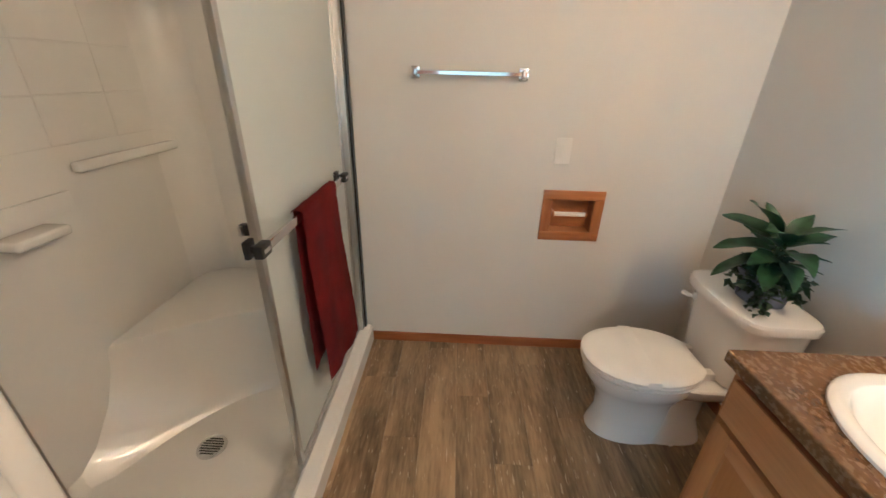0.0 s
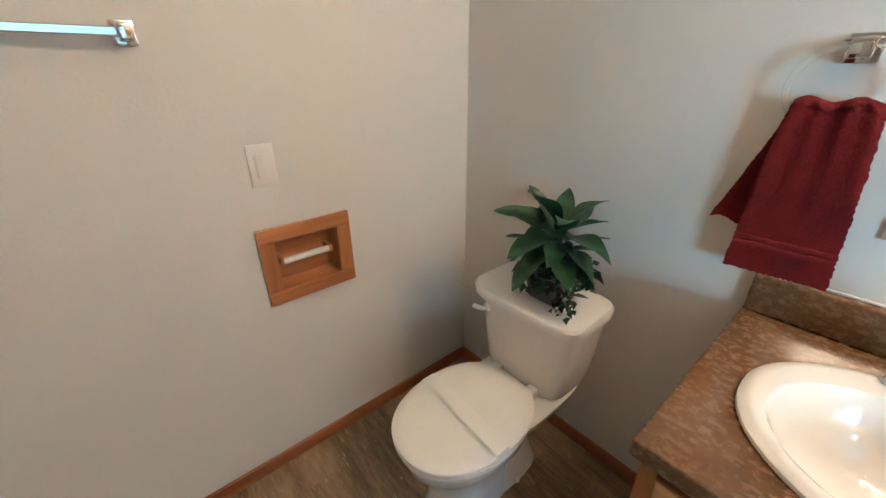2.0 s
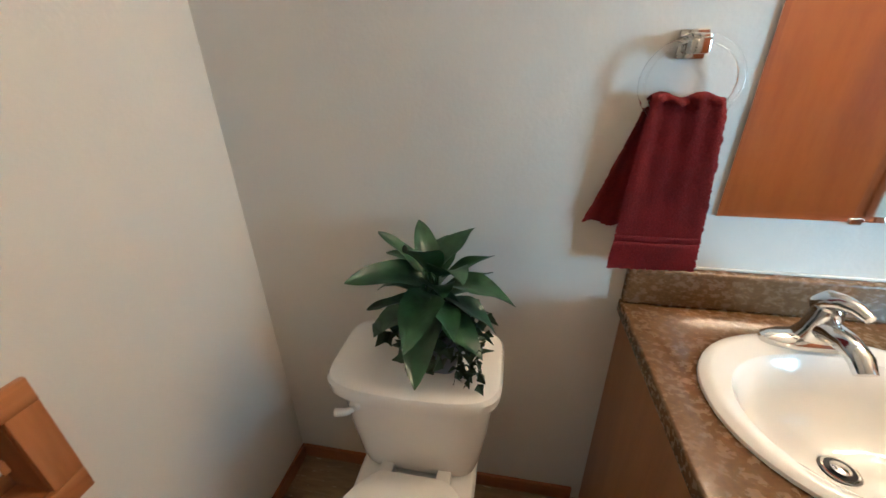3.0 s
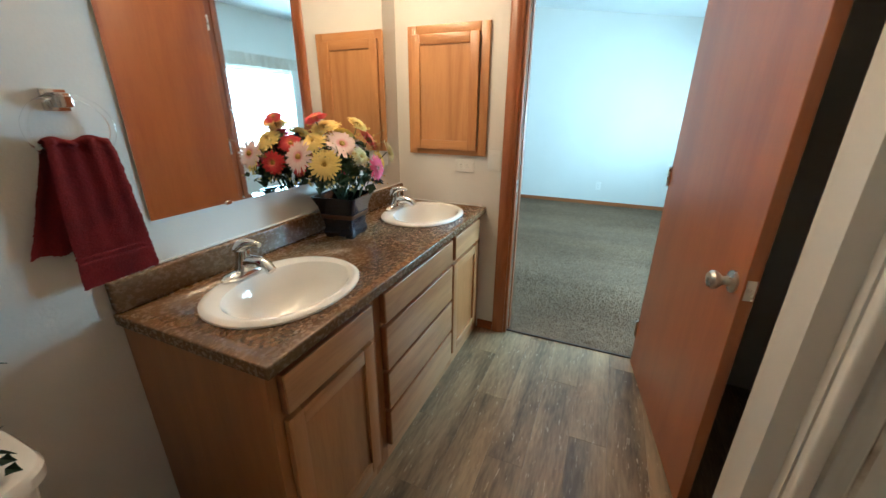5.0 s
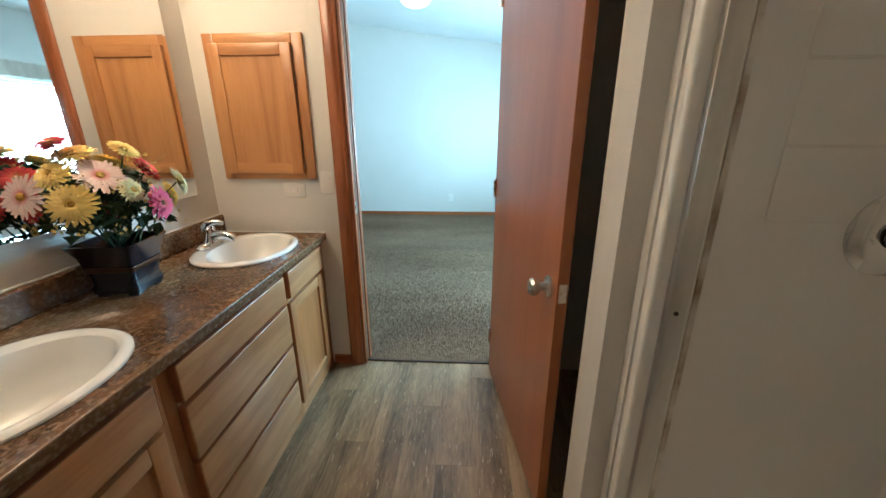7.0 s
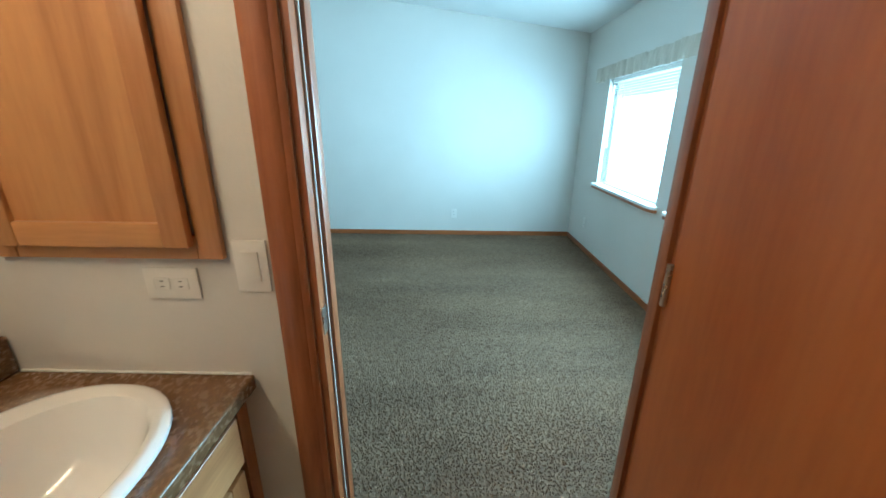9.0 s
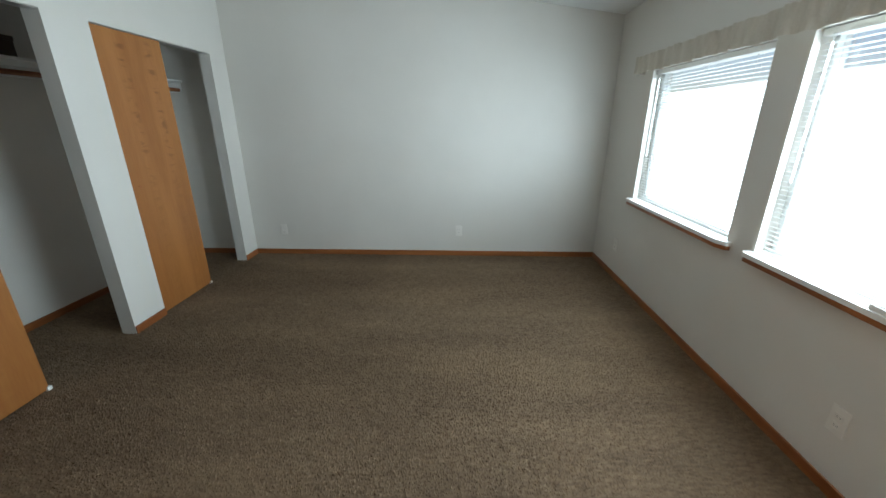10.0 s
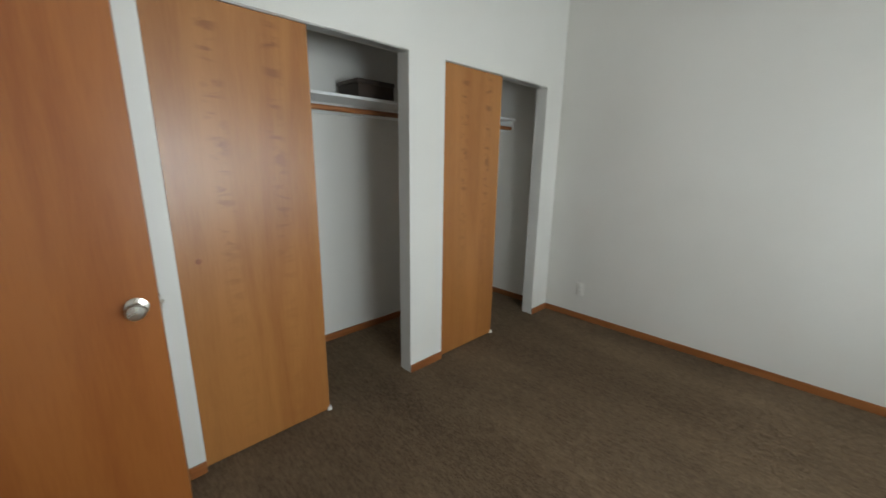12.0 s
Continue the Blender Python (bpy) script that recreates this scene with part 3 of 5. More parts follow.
plate("wall_switch", (0.765, 0.0, 1.088), 180, "white rocker switch plate on the cream wall", "switch")
plate("wall_switch", (0.602, YP0, 1.068), 0, "white rocker switch plate beside the door frame", "switch")
plate("power_outlet", (0.428, YP0, 1.028), 0, "white double outlet mounted sideways above the counter", "outlet", True)
plate("power_outlet", (1.084, YN, 0.285), 0, "white double outlet low on the bedroom wall", "outlet")
plate("power_outlet", (-0.814, YN, 0.285), 0, "white double outlet low on the bedroom wall", "outlet")
plate("power_outlet", (XE, 5.935, 0.318), -90, "white double outlet below the window", "outlet")
plate("power_outlet", (XE, 3.785, 0.312), -90, "white double outlet below the window", "outlet")

# ---- bedroom ceiling light ----
zc = ceil_z(0.80)
t = thing("ceiling_light", (0.80, 4.82, zc - 0.10), "white glass dome ceiling light", "ceiling light")
dome = [(0.004, -0.005), (0.06, 0.0), (0.11, 0.02), (0.14, 0.05), (0.15, 0.085)]
b = loft(bmesh.new(), [[(r * math.cos(k * math.tau / 32), r * math.sin(k * math.tau / 32), z) for k in range(32)] for r, z in dome])
part("glass_dome", b, glowing("lit_opal_glass", (1.0, 0.93, 0.82), 2.2), t, "lit opal glass dome")
b = loft(bmesh.new(), [[(r * math.cos(k * math.tau / 32), r * math.sin(k * math.tau / 32), z) for k in range(32)] for r, z in ((0.155, 0.078), (0.16, 0.09), (0.14, 0.125))])
part("base_ring", b, NICKEL, t, "satin nickel ring")


# ---- vanity ----
VX = 0.535


def cabinet_front(parent, y0, y1, z0, z1, panel=True):
    """A face with bevelled outer edge; doors get stiles, rails and a flat inset panel."""
    x0, x1 = VX + 0.001, VX + 0.020
    if not panel:
        # Stained edges, with the shade on them added to the colour.
        f = part("drawer_front", bx(x0, x1 + 0.002, y0, y1, z0, z1, bevel=0.003), OAK_Y, parent, "reddish varnished edges, darkened for their shade")
        part("drawer_face", bx(x1 + 0.0005, x1 + 0.006, y0 + 0.001, y1 - 0.001, z0 + 0.001, z1 - 0.001, bevel=0.005, segs=3), CABINET_Y, f)
        return
    d = part("door", bx(x0, x0 + 0.009, y0 + 0.03, y1 - 0.03, z0 + 0.03, z1 - 0.03), CABINET, parent)
    w = 0.052
    part("stile", bx(x0, x1, y0, y0 + w, z0, z1, bevel=0.004), CABINET, d)
    part("stile", bx(x0, x1, y1 - w, y1, z0, z1, bevel=0.004), CABINET, d)
    part("rail", bx(x0, x1 - 0.0005, y0 + w, y1 - w, z0, z0 + w, bevel=0.004), CABINET_Y, d)
    part("rail", bx(x0, x1 - 0.0005, y0 + w, y1 - w, z1 - w, z1, bevel=0.004), CABINET_Y, d)


def base_unit(y0, y1, label):
    t = thing("vanity_cabinet", (0, 0, 0), label, "cabinet", "vanity cabinets")
    for s0 in (y0, y1 - 0.016):
        high = 0.765 if s0 < 1.0 or s0 > 2.5 else 0.62
        part("side_panel", bx(0.002, VX - 0.02, s0, s0 + 0.016, 0.0, high), SHADED_OAK, t)
    part("bottom_panel", bx(0.002, VX - 0.02, y0 + 0.016, y1 - 0.016, 0.09, 0.105), CABINET, t)
    part("back_panel", bx(0.002, 0.010, y0 + 0.016, y1 - 0.016, 0.105, 0.765), CABINET, t)
    w = 0.040
    part("face_stile", bx(VX - 0.02, VX, y0, y0 + w, 0.0, 0.765), CABINET, t)
    part("face_stile", bx(VX - 0.02, VX, y1 - w, y1, 0.0, 0.765), CABINET, t)
    part("face_rail", bx(VX - 0.02, VX - 0.0005, y0 + w, y1 - w, 0.745, 0.765), CABINET_Y, t)
    part("face_rail", bx(VX - 0.02, VX - 0.0005, y0 + w, y1 - w, 0.605, 0.632), CABINET_Y, t)
    part("face_rail", bx(VX - 0.02, VX - 0.0005, y0 + w, y1 - w, 0.0, 0.085), CABINET_Y, t)
    return t


Y0V, Y1V = 0.993, 2.562
u = base_unit(Y0V, 1.43, "honey oak vanity cabinet with one door and a false drawer")
cabinet_front(u, 1.022, 1.395, 0.072, 0.608)
cabinet_front(u, 1.022, 1.395, 0.630, 0.748, panel=False)
u = base_unit(1.431, 2.098, "honey oak vanity cabinet with four drawers")
for z0, z1 in ((0.635, 0.752), (0.440, 0.620), (0.262, 0.425), (0.085, 0.247)):
    cabinet_front(u, 1.466, 2.075, z0, z1, panel=False)
u = base_unit(2.099, Y1V, "honey oak vanity cabinet with one door and a drawer")
cabinet_front(u, 2.112, 2.482, 0.085, 0.608)
cabinet_front(u, 2.112, 2.482, 0.632, 0.755, panel=False)

SINKS = (1.298, 2.268)
SX, SRX, SRY = 0.308, 0.207, 0.247


def countertop():
    """A laminate top with rounded front edge and two oval cut-outs, plus a back splash."""
    t = thing("countertop", (0, 0, 0.766), "brown granite-patterned laminate vanity countertop", "countertop")
    top = part("slab", bx(0.002, 0.567, Y0V - 0.014, Y1V + 0.002, 0.0, 0.036, bevel=0.006, segs=3), LAMINATE, t)
    for yc in SINKS:
        cut = link_mesh("cut", loft(bmesh.new(), [oval(SX, yc, 0.70, SRX - 0.018, SRY - 0.018, 48), oval(SX, yc, 0.86, SRX - 0.018, SRY - 0.018, 48)]), LAMINATE)
        md = top.modifiers.new("hole", "BOOLEAN")
        md.operation, md.object, md.solver = "DIFFERENCE", cut, "EXACT"
        dg = bpy.context.evaluated_depsgraph_get()
        me = bpy.data.meshes.new_from_object(top.evaluated_get(dg))
        top.modifiers.clear()
        top.data = me
        bpy.data.objects.remove(cut)
    part("backsplash", bx(0.0015, 0.026, Y0V - 0.012, Y1V + 0.001, 0.0365, 0.130, bevel=0.009, segs=4), LAMINATE, t)

    part("caulk_line", bx(0.0008, 0.007, Y0V - 0.012, Y1V + 0.001, 0.1298, 0.1345, bevel=0.001, segs=1), PAINTWHITE, t, "white caulk bead on the splash")
    part("caulk_line", bx(0.027, 0.560, Y1V - 0.003, Y1V + 0.0025, 0.0362, 0.0405, bevel=0.001, segs=1), PAINTWHITE, t, "white caulk bead along the wall")


countertop()


def sink(yc):
    t = thing("oval_sink", (SX, yc, 0.803), "white porcelain oval drop-in sink in the counter", "sink", "bathroom sinks")
    n = 56

    def ring(rx, ry, z, dx=0.0):
        return oval(dx, 0, z, rx, ry, n, 2.15)
    b = bmesh.new()
    loft(b, [ring(SRX, SRY, 0.0), ring(SRX - 0.001, SRY - 0.001, 0.006), ring(SRX - 0.010, SRY - 0.010, 0.013), ring(SRX - 0.022, SRY - 0.022, 0.014),
             ring(0.158, 0.205, 0.009, 0.018), ring(0.150, 0.195, -0.006, 0.020), ring(0.132, 0.172, -0.055, 0.018), ring(0.105, 0.135, -0.100, 0.010),
             ring(0.062, 0.080, -0.122, 0.0), ring(0.028, 0.030, -0.130, -0.005), ring(0.024, 0.024, -0.150, -0.005),
             ring(0.040, 0.040, -0.152, -0.005), ring(0.125, 0.155, -0.110, 0.010), ring(0.170, 0.212, -0.02, 0.01), ring(0.178, 0.218, 0.0, 0.0)], cap=(False, False))
    bowl = part("basin", b, PORCELAIN, t)
    b = bmesh.new()
    loft(b, [oval(-0.005, 0, -0.1305, 0.026, 0.026, 24), oval(-0.005, 0, -0.127, 0.026, 0.026, 24), oval(-0.005, 0, -0.127, 0.0225, 0.0225, 24), oval(-0.005, 0, -0.131, 0.022, 0.022, 24)], cap=(False, False))
    part("drain_ring", b, CHROME, bowl, "chrome drain ring")
    part("drain_throat", tube(bmesh.new(), (-0.005, 0, -0.145), (-0.005, 0, -0.1305), 0.0222, 24), BLACK, bowl, "dark drain throat")
    b = bmesh.new()
    loft(b, [oval(-0.005, 0, -0.131, 0.012, 0.012, 20), oval(-0.005, 0, -0.124, 0.0145, 0.0145, 20), oval(-0.005, 0, -0.121, 0.009, 0.009, 20)])
    part("stopper", b, CHROME, bowl, "chrome pop-up stopper")


def faucet(yc):
    t = thing("faucet", (SX - 0.172, yc, 0.8165), "chrome single-lever bathroom faucet on the sink", "faucet", "bathroom faucets")
    b = loft(bmesh.new(), [oval(0, 0, 0.0, 0.026, 0.078, 32, 2.4), oval(0, 0, 0.010, 0.026, 0.078, 32, 2.4), oval(0, 0, 0.018, 0.020, 0.066, 32, 2.4), oval(0, 0, 0.022, 0.014, 0.03, 32)])
    t.scale = (1.12, 1.12, 1.12)
    part("base_plate", b, CHROME, t)
    b = loft(bmesh.new(), [oval(0, 0, 0.018, 0.028, 0.034, 28), oval(0.003, 0, 0.035, 0.024, 0.026, 28), oval(0.006, 0, 0.062, 0.022, 0.022, 28), oval(0.006, 0, 0.078, 0.020, 0.020, 28), oval(0.006, 0, 0.085, 0.012, 0.012, 28)])
    part("body", b, CHROME, t)
    b = sweep(bmesh.new(), [(0.005, 0, 0.036), (0.035, 0, 0.047), (0.065, 0, 0.049), (0.092, 0, 0.042), (0.108, 0, 0.028)], [0.020, 0.019, 0.017, 0.016, 0.014], 18)
    part("spout", b, CHROME, t)
    b = sweep(bmesh.new(), [(-0.006, 0, 0.074), (0.004, 0, 0.090), (0.022, 0.004, 0.097), (0.042, 0.009, 0.098), (0.060, 0.013, 0.094)], [0.021, 0.019, 0.014, 0.011, 0.008], 16)
    part("lever", b, CHROME, t)
    part("lift_rod", tube(bmesh.new(), (-0.022, 0, 0.015), (-0.022, 0, 0.06), 0.0025, 8), CHROME, t)
    part("rod_knob", loft(bmesh.new(), [oval(-0.022, 0, 0.058, 0.003, 0.003, 12), oval(-0.022, 0, 0.063, 0.006, 0.006, 12), oval(-0.022, 0, 0.070, 0.004, 0.004, 12)]), CHROME, t)


for yc in SINKS:
    sink(yc)
    faucet(yc)


# ---- mirror with a bevelled edge ----
def mirror(y0, y1, z0, z1):
    t = thing("wall_mirror", (0.0, y0, z0), "large frameless wall mirror above the vanity", "mirror")
    L, H, bw = y1 - y0, z1 - z0, 0.012
    b = bmesh.new()
    o = [(0, 0), (L, 0), (L, H), (0, H)]
    inn = [(bw, bw), (L - bw, bw), (L - bw, H - bw), (bw, H - bw)]
    loft(b, [[(0.002, y, z) for y, z in o], [(0.0066, y, z) for y, z in o], [(0.0052, y, z) for y, z in inn]])
    ob = part("mirror_glass", b, MIRROR, t)
    ob.data.set_sharp_from_angle(angle=radians(1))
    for yy in (0.25, L - 0.25):
        part("clip", bx(0.001, 0.010, yy - 0.012, yy + 0.012, -0.006, 0.008, bevel=0.002, segs=1), CHROME, t, "small chrome mirror clip")


mirror(1.131, 2.426, 1.025, 1.96)


# ---- recessed wall cabinet ----
def wall_cabinet():
    t = thing("medicine_cabinet", (0.085, YP0, 1.086), "honey oak recessed medicine cabinet with panel door", "cabinet")
    W, H = 0.468, 0.657
    fr = 0.05
    for a in ((0, fr, 0, H), (W - fr, W, 0, H)):
        part("frame_stile", bx(a[0], a[1], -0.016, -0.001, a[2], a[3], bevel=0.003), LIT_OAK, t)
    for a in ((fr, W - fr, 0, fr), (fr, W - fr, H - fr, H)):
        part("frame_rail", bx(a[0], a[1], -0.0155, -0.001, a[2], a[3], bevel=0.003), LIT_OAK_X, t)
    d0, d1, e0, e1 = 0.030, W - 0.052, 0.030, H - 0.045
    dr = part("door", bx(d0 + 0.03, d1 - 0.03, -0.026, -0.017, e0 + 0.03, e1 - 0.03), LIT_OAK, t)
    s = 0.05
    part("stile", bx(d0, d0 + s, -0.036, -0.0165, e0, e1, bevel=0.004), LIT_OAK, dr)
    part("stile", bx(d1 - s, d1, -0.036, -0.0165, e0, e1, bevel=0.004), LIT_OAK, dr)
    part("rail", bx(d0 + s, d1 - s, -0.0355, -0.0165, e0, e0 + s, bevel=0.004), LIT_OAK_X, dr)
    part("rail", bx(d0 + s, d1 - s, -0.0355, -0.0165, e1 - s, e1, bevel=0.004), LIT_OAK_X, dr)


wall_cabinet()


# ---- lamp bar above the mirror ----
t = thing("vanity_light", (0.0, 1.78, 2.10), "chrome vanity light bar with four warm globe bulbs", "wall lamp")
part("back_plate", bx(0.001, 0.03, -0.38, 0.38, -0.055, 0.055, bevel=0.006), CHROME, t)
BULB = glowing("warm_bulb", (1.0, 0.62, 0.33), 74.0)
for k in range(4):
    yk = -0.285 + k * 0.19
    part("socket_cup", tube(bmesh.new(), (0.03, yk, 0), (0.090, yk, 0), 0.026, 20), CHROME, t)
    b = bmesh.new()
    bmesh.ops.create_uvsphere(b, u_segments=24, v_segments=14, radius=0.045, matrix=Matrix.Translation((0.130, yk, 0)))
    part("bulb", b, BULB, t, "warm glowing globe bulb")


# ---- toilet ----
def toilet(yc):
    t = thing("toilet", (0, yc, 0), "white porcelain toilet with closed lid and paper band", "toilet")
    rnd = [(0.360, 0.105, 0.152, 0.125), (0.40, 0.108, 0.163, 0.127), (0.50, 0.106, 0.178, 0.132), (0.640, 0.108, 0.192, 0.137)]
    b = loft(bmesh.new(), [oval(cx, 0, z, rx, ry, 48, 5.0) for z, rx, ry, cx in rnd])
    part("tank", b, PORCELAIN, t)

    def lidring(z, g):
        out = []
        for x, y, zz in oval(0.142, 0, z, 0.126 + g, 0.206 + g, 56, 5.5):
            if x > 0.14:
                x += 0.022 * (1 - (y / 0.215) ** 2)
            out.append((max(0.004, x), y, zz))
        return out
    b = loft(bmesh.new(), [lidring(0.640, -0.012), lidring(0.644, -0.002), lidring(0.668, 0.0), lidring(0.678, -0.006), lidring(0.682, -0.02)])
    part("tank_lid", b, PORCELAIN, t)
    rings = [(0.0, 0.45, 0.175, 0.105), (0.02, 0.45, 0.172, 0.101), (0.10, 0.445, 0.155, 0.090), (0.19, 0.45, 0.160, 0.098), (0.265, 0.46, 0.195, 0.140), (0.315, 0.465, 0.222, 0.166), (0.350, 0.467, 0.228, 0.171), (0.357, 0.467, 0.215, 0.160)]
    b = loft(bmesh.new(), [oval(cx, 0, z, rx, ry, 48, 2.2) for z, cx, rx, ry in rings])
    part("bowl", b, PORCELAIN, t)
    b = loft(bmesh.new(), [oval(0.22, 0, z, rx, ry, 40, 4.5) for z, rx, ry in ((0.24, 0.10, 0.085), (0.270, 0.16, 0.12), (0.315, 0.185, 0.150), (0.342, 0.187, 0.155), (0.348, 0.18, 0.148))])
    part("rear_deck", b, PORCELAIN, t)
    b = loft(bmesh.new(), [oval(0.30, 0, z, rx, ry, 40, 3.0) for z, rx, ry in ((0.0, 0.15, 0.10), (0.015, 0.148, 0.098), (0.10, 0.12, 0.07), (0.26, 0.12, 0.075))])
    part("trapway", b, PORCELAIN, t)

    def dring(z, g):
        out = []
        for x, y, zz in oval(0.470, 0, z, 0.230 + g, 0.176 + g, 64, 2.15):
            out.append((max(x, 0.262 - g), y, zz))
        return out
    b = loft(bmesh.new(), [dring(0.3585, -0.008), dring(0.3610, -0.001), dring(0.3710, 0.0), dring(0.3760, -0.005)])
    part("seat", b, WHITE, t)
    b = loft(bmesh.new(), [dring(0.3765, -0.006), dring(0.3790, 0.001), dring(0.3890, 0.002), dring(0.3960, -0.006), dring(0.3990, -0.03), dring(0.4000, -0.09)])
    part("lid", b, WHITE, t)
    for s in (-1, 1):
        part("hinge_cap", bx(0.225, 0.27, s * 0.075 - 0.018, s * 0.075 + 0.018, 0.348, 0.383, bevel=0.006), WHITE, t)
        b = loft(bmesh.new(), [oval(0.30, s * 0.092, z, r, r, 18) for z, r in ((0.0, 0.014), (0.012, 0.013), (0.020, 0.008))])
        part("bolt_cap", b, WHITE, t)
    b = bmesh.new()
    ring0, ring1 = [], []
    for y, z in ((-0.1588, 0.3500), (-0.1739, 0.3750), (-0.1701, 0.3970), (-0.1417, 0.4020), (-0.0567, 0.4035), (0.0567, 0.4050), (0.1417, 0.4025), (0.1720, 0.3990), (0.1777, 0.3750), (0.1625, 0.3450)):
        ring0.append((0.462 + 0.05 * y, y, z))
        ring1.append((0.512 + 0.05 * y, y, z + 0.0004))
    ring0 = [(x, y * 1.012, z + 0.003) for x, y, z in ring0]
    ring1 = [(x, y * 1.012, z + 0.003) for x, y, z in ring1]
    loft(b, [ring0, ring1], cap=(False, False), closed=False)
    part("paper_band", b, surface("paper", (0.78, 0.76, 0.72), (0.83, 0.81, 0.77), 12, 0.6), t, "white paper band round the lid")
    b = loft(bmesh.new(), [[(0.235 + d, -0.140 + r * math.cos(k * math.tau / 16), 0.585 + r * math.sin(k * math.tau / 16)) for k in range(16)] for r, d in ((0.014, -0.01), (0.014, 0.006), (0.008, 0.012))])
    sweep(b, [(0.250, -0.140, 0.585), (0.260, -0.155, 0.583), (0.262, -0.180, 0.580)], [0.007, 0.009, 0.010], 12)
    part("flush_lever", b, WHITE, t)


toilet(0.508)


# ---- leaves ----
def leaf_data(name, length, width, bend, material, fold=0.25, n=8, wave=0.0):
    """A pointed leaf along +x with a midrib fold and a downward bend."""
    b = bmesh.new()
    rows = []
    for i in range(n + 1):
        s = i / n
        w = width * 0.5 * (math.sin(math.pi * s ** 0.75) ** 0.85 if 0 < s < 1 else 0.0) + 0.0008
        a = bend * s
        x = length * (math.sin(a) / bend if abs(bend) > 1e-3 else s)
        z = -length * ((1 - math.cos(a)) / bend if abs(bend) > 1e-3 else 0)
        wv = wave * width * math.sin(s * 9)
        rows.append([(x, -w, z + w * fold + wv), (x, -w * 0.5, z + w * fold * 0.35), (x, 0, z), (x, w * 0.5, z + w * fold * 0.35), (x, w, z + w * fold - wv)])
    loft(b, rows, cap=(False, False), closed=False)
    me = bpy.data.meshes.new(name)
    b.to_mesh(me)
    b.free()
    me.shade_smooth()
    me.materials.append(material)
    return me


def ivy_cluster(name, parent, count, spread, material, seed, size=0.028, hang=True):
    """Many small pointed leaves in one foliage mesh."""
    rnd = random.Random(seed)
    b = bmesh.new()
    for _ in range(count):
        c = Vector(spread(rnd))
        q = Euler((rnd.uniform(-1.2, 1.2), rnd.uniform(-0.4, 1.2), rnd.uniform(0, 6.28)))
        s = size * rnd.uniform(0.6, 1.3)
        pts = [(0, 0, 0), (0.35, -0.42, 0.08), (0.62, -0.22, 0.02), (1.0, 0, -0.15), (0.62, 0.22, 0.02), (0.35, 0.42, 0.08)]
        vs = [b.verts.new(c + q.to_matrix() @ (Vector(p) * s)) for p in pts]
        b.faces.new((vs[0], vs[1], vs[2], vs[3])), b.faces.new((vs[0], vs[3], vs[4], vs[5]))
    ob = part(name, b, material, parent)
    return ob


def potted_plant():
    t = thing("potted_plant", (0.150, 0.548, 0.683), "artificial green leafy plant in a slate-blue planter", "plant")
    POT = surface("slate_blue_pot", (0.12, 0.13, 0.19), (0.17, 0.18, 0.25), 10, 0.5)
    b = loft(bmesh.new(), [oval(0, 0, z, r, r * 1.05, 32, 6) for z, r in ((0.0, 0.052), (0.004, 0.054), (0.085, 0.064), (0.095, 0.068), (0.105, 0.068), (0.105, 0.060), (0.09, 0.058))])
    part("planter", b, POT, t)
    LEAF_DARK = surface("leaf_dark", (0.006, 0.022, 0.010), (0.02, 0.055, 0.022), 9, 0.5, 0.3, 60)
    big = [leaf_data("leaf", L, W, B, LEAF, 0.34, 12, 0.07) for L, W, B in ((0.18, 0.076, 0.40), (0.195, 0.082, 0.65), (0.16, 0.062, 0.20), (0.175, 0.082, 0.95))]
    rnd = random.Random(11)
    for k in range(25):
        tier = k / 25
        az = k * 137.5 + rnd.uniform(-15, 15)
        el = 52 - 62 * tier + rnd.uniform(-8, 8)
        o = new("leaf", big[k % 4])
        o.parent = t
        h = 0.245 - 0.10 * tier
        sc = rnd.uniform(0.78, 1.02) * (0.78 if math.cos(radians(az)) < -0.3 else 1.0)
        o.matrix_basis = pose(0.02 * math.cos(radians(az)), 0.02 * math.sin(radians(az)), h, 0, 0, az) @ pose(0, 0, 0, rnd.uniform(-25, 25), -el, 0) @ Matrix.Scale(sc, 4)
    b = bmesh.new()
    for k in range(7):
        a = k * 0.9
        sweep(b, [(0.02 * math.cos(a), 0.02 * math.sin(a), 0.09), (0.012 * math.cos(a), 0.012 * math.sin(a), 0.17), (0.015 * math.cos(a + 1), 0.015 * math.sin(a + 1), 0.24)], [0.004, 0.0035, 0.002], 6)
    part("stem", b, LEAF, t)

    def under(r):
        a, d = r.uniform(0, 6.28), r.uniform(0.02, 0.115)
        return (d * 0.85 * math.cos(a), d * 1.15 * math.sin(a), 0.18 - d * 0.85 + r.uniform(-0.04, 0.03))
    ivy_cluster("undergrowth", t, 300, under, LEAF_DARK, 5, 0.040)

    def trail(r):
        s = r.random()
        return (0.07 + r.uniform(-0.02, 0.025), 0.085 + r.uniform(-0.025, 0.03), 0.12 - 0.105 * s)
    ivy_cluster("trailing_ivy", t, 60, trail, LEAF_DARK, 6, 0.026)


potted_plant()


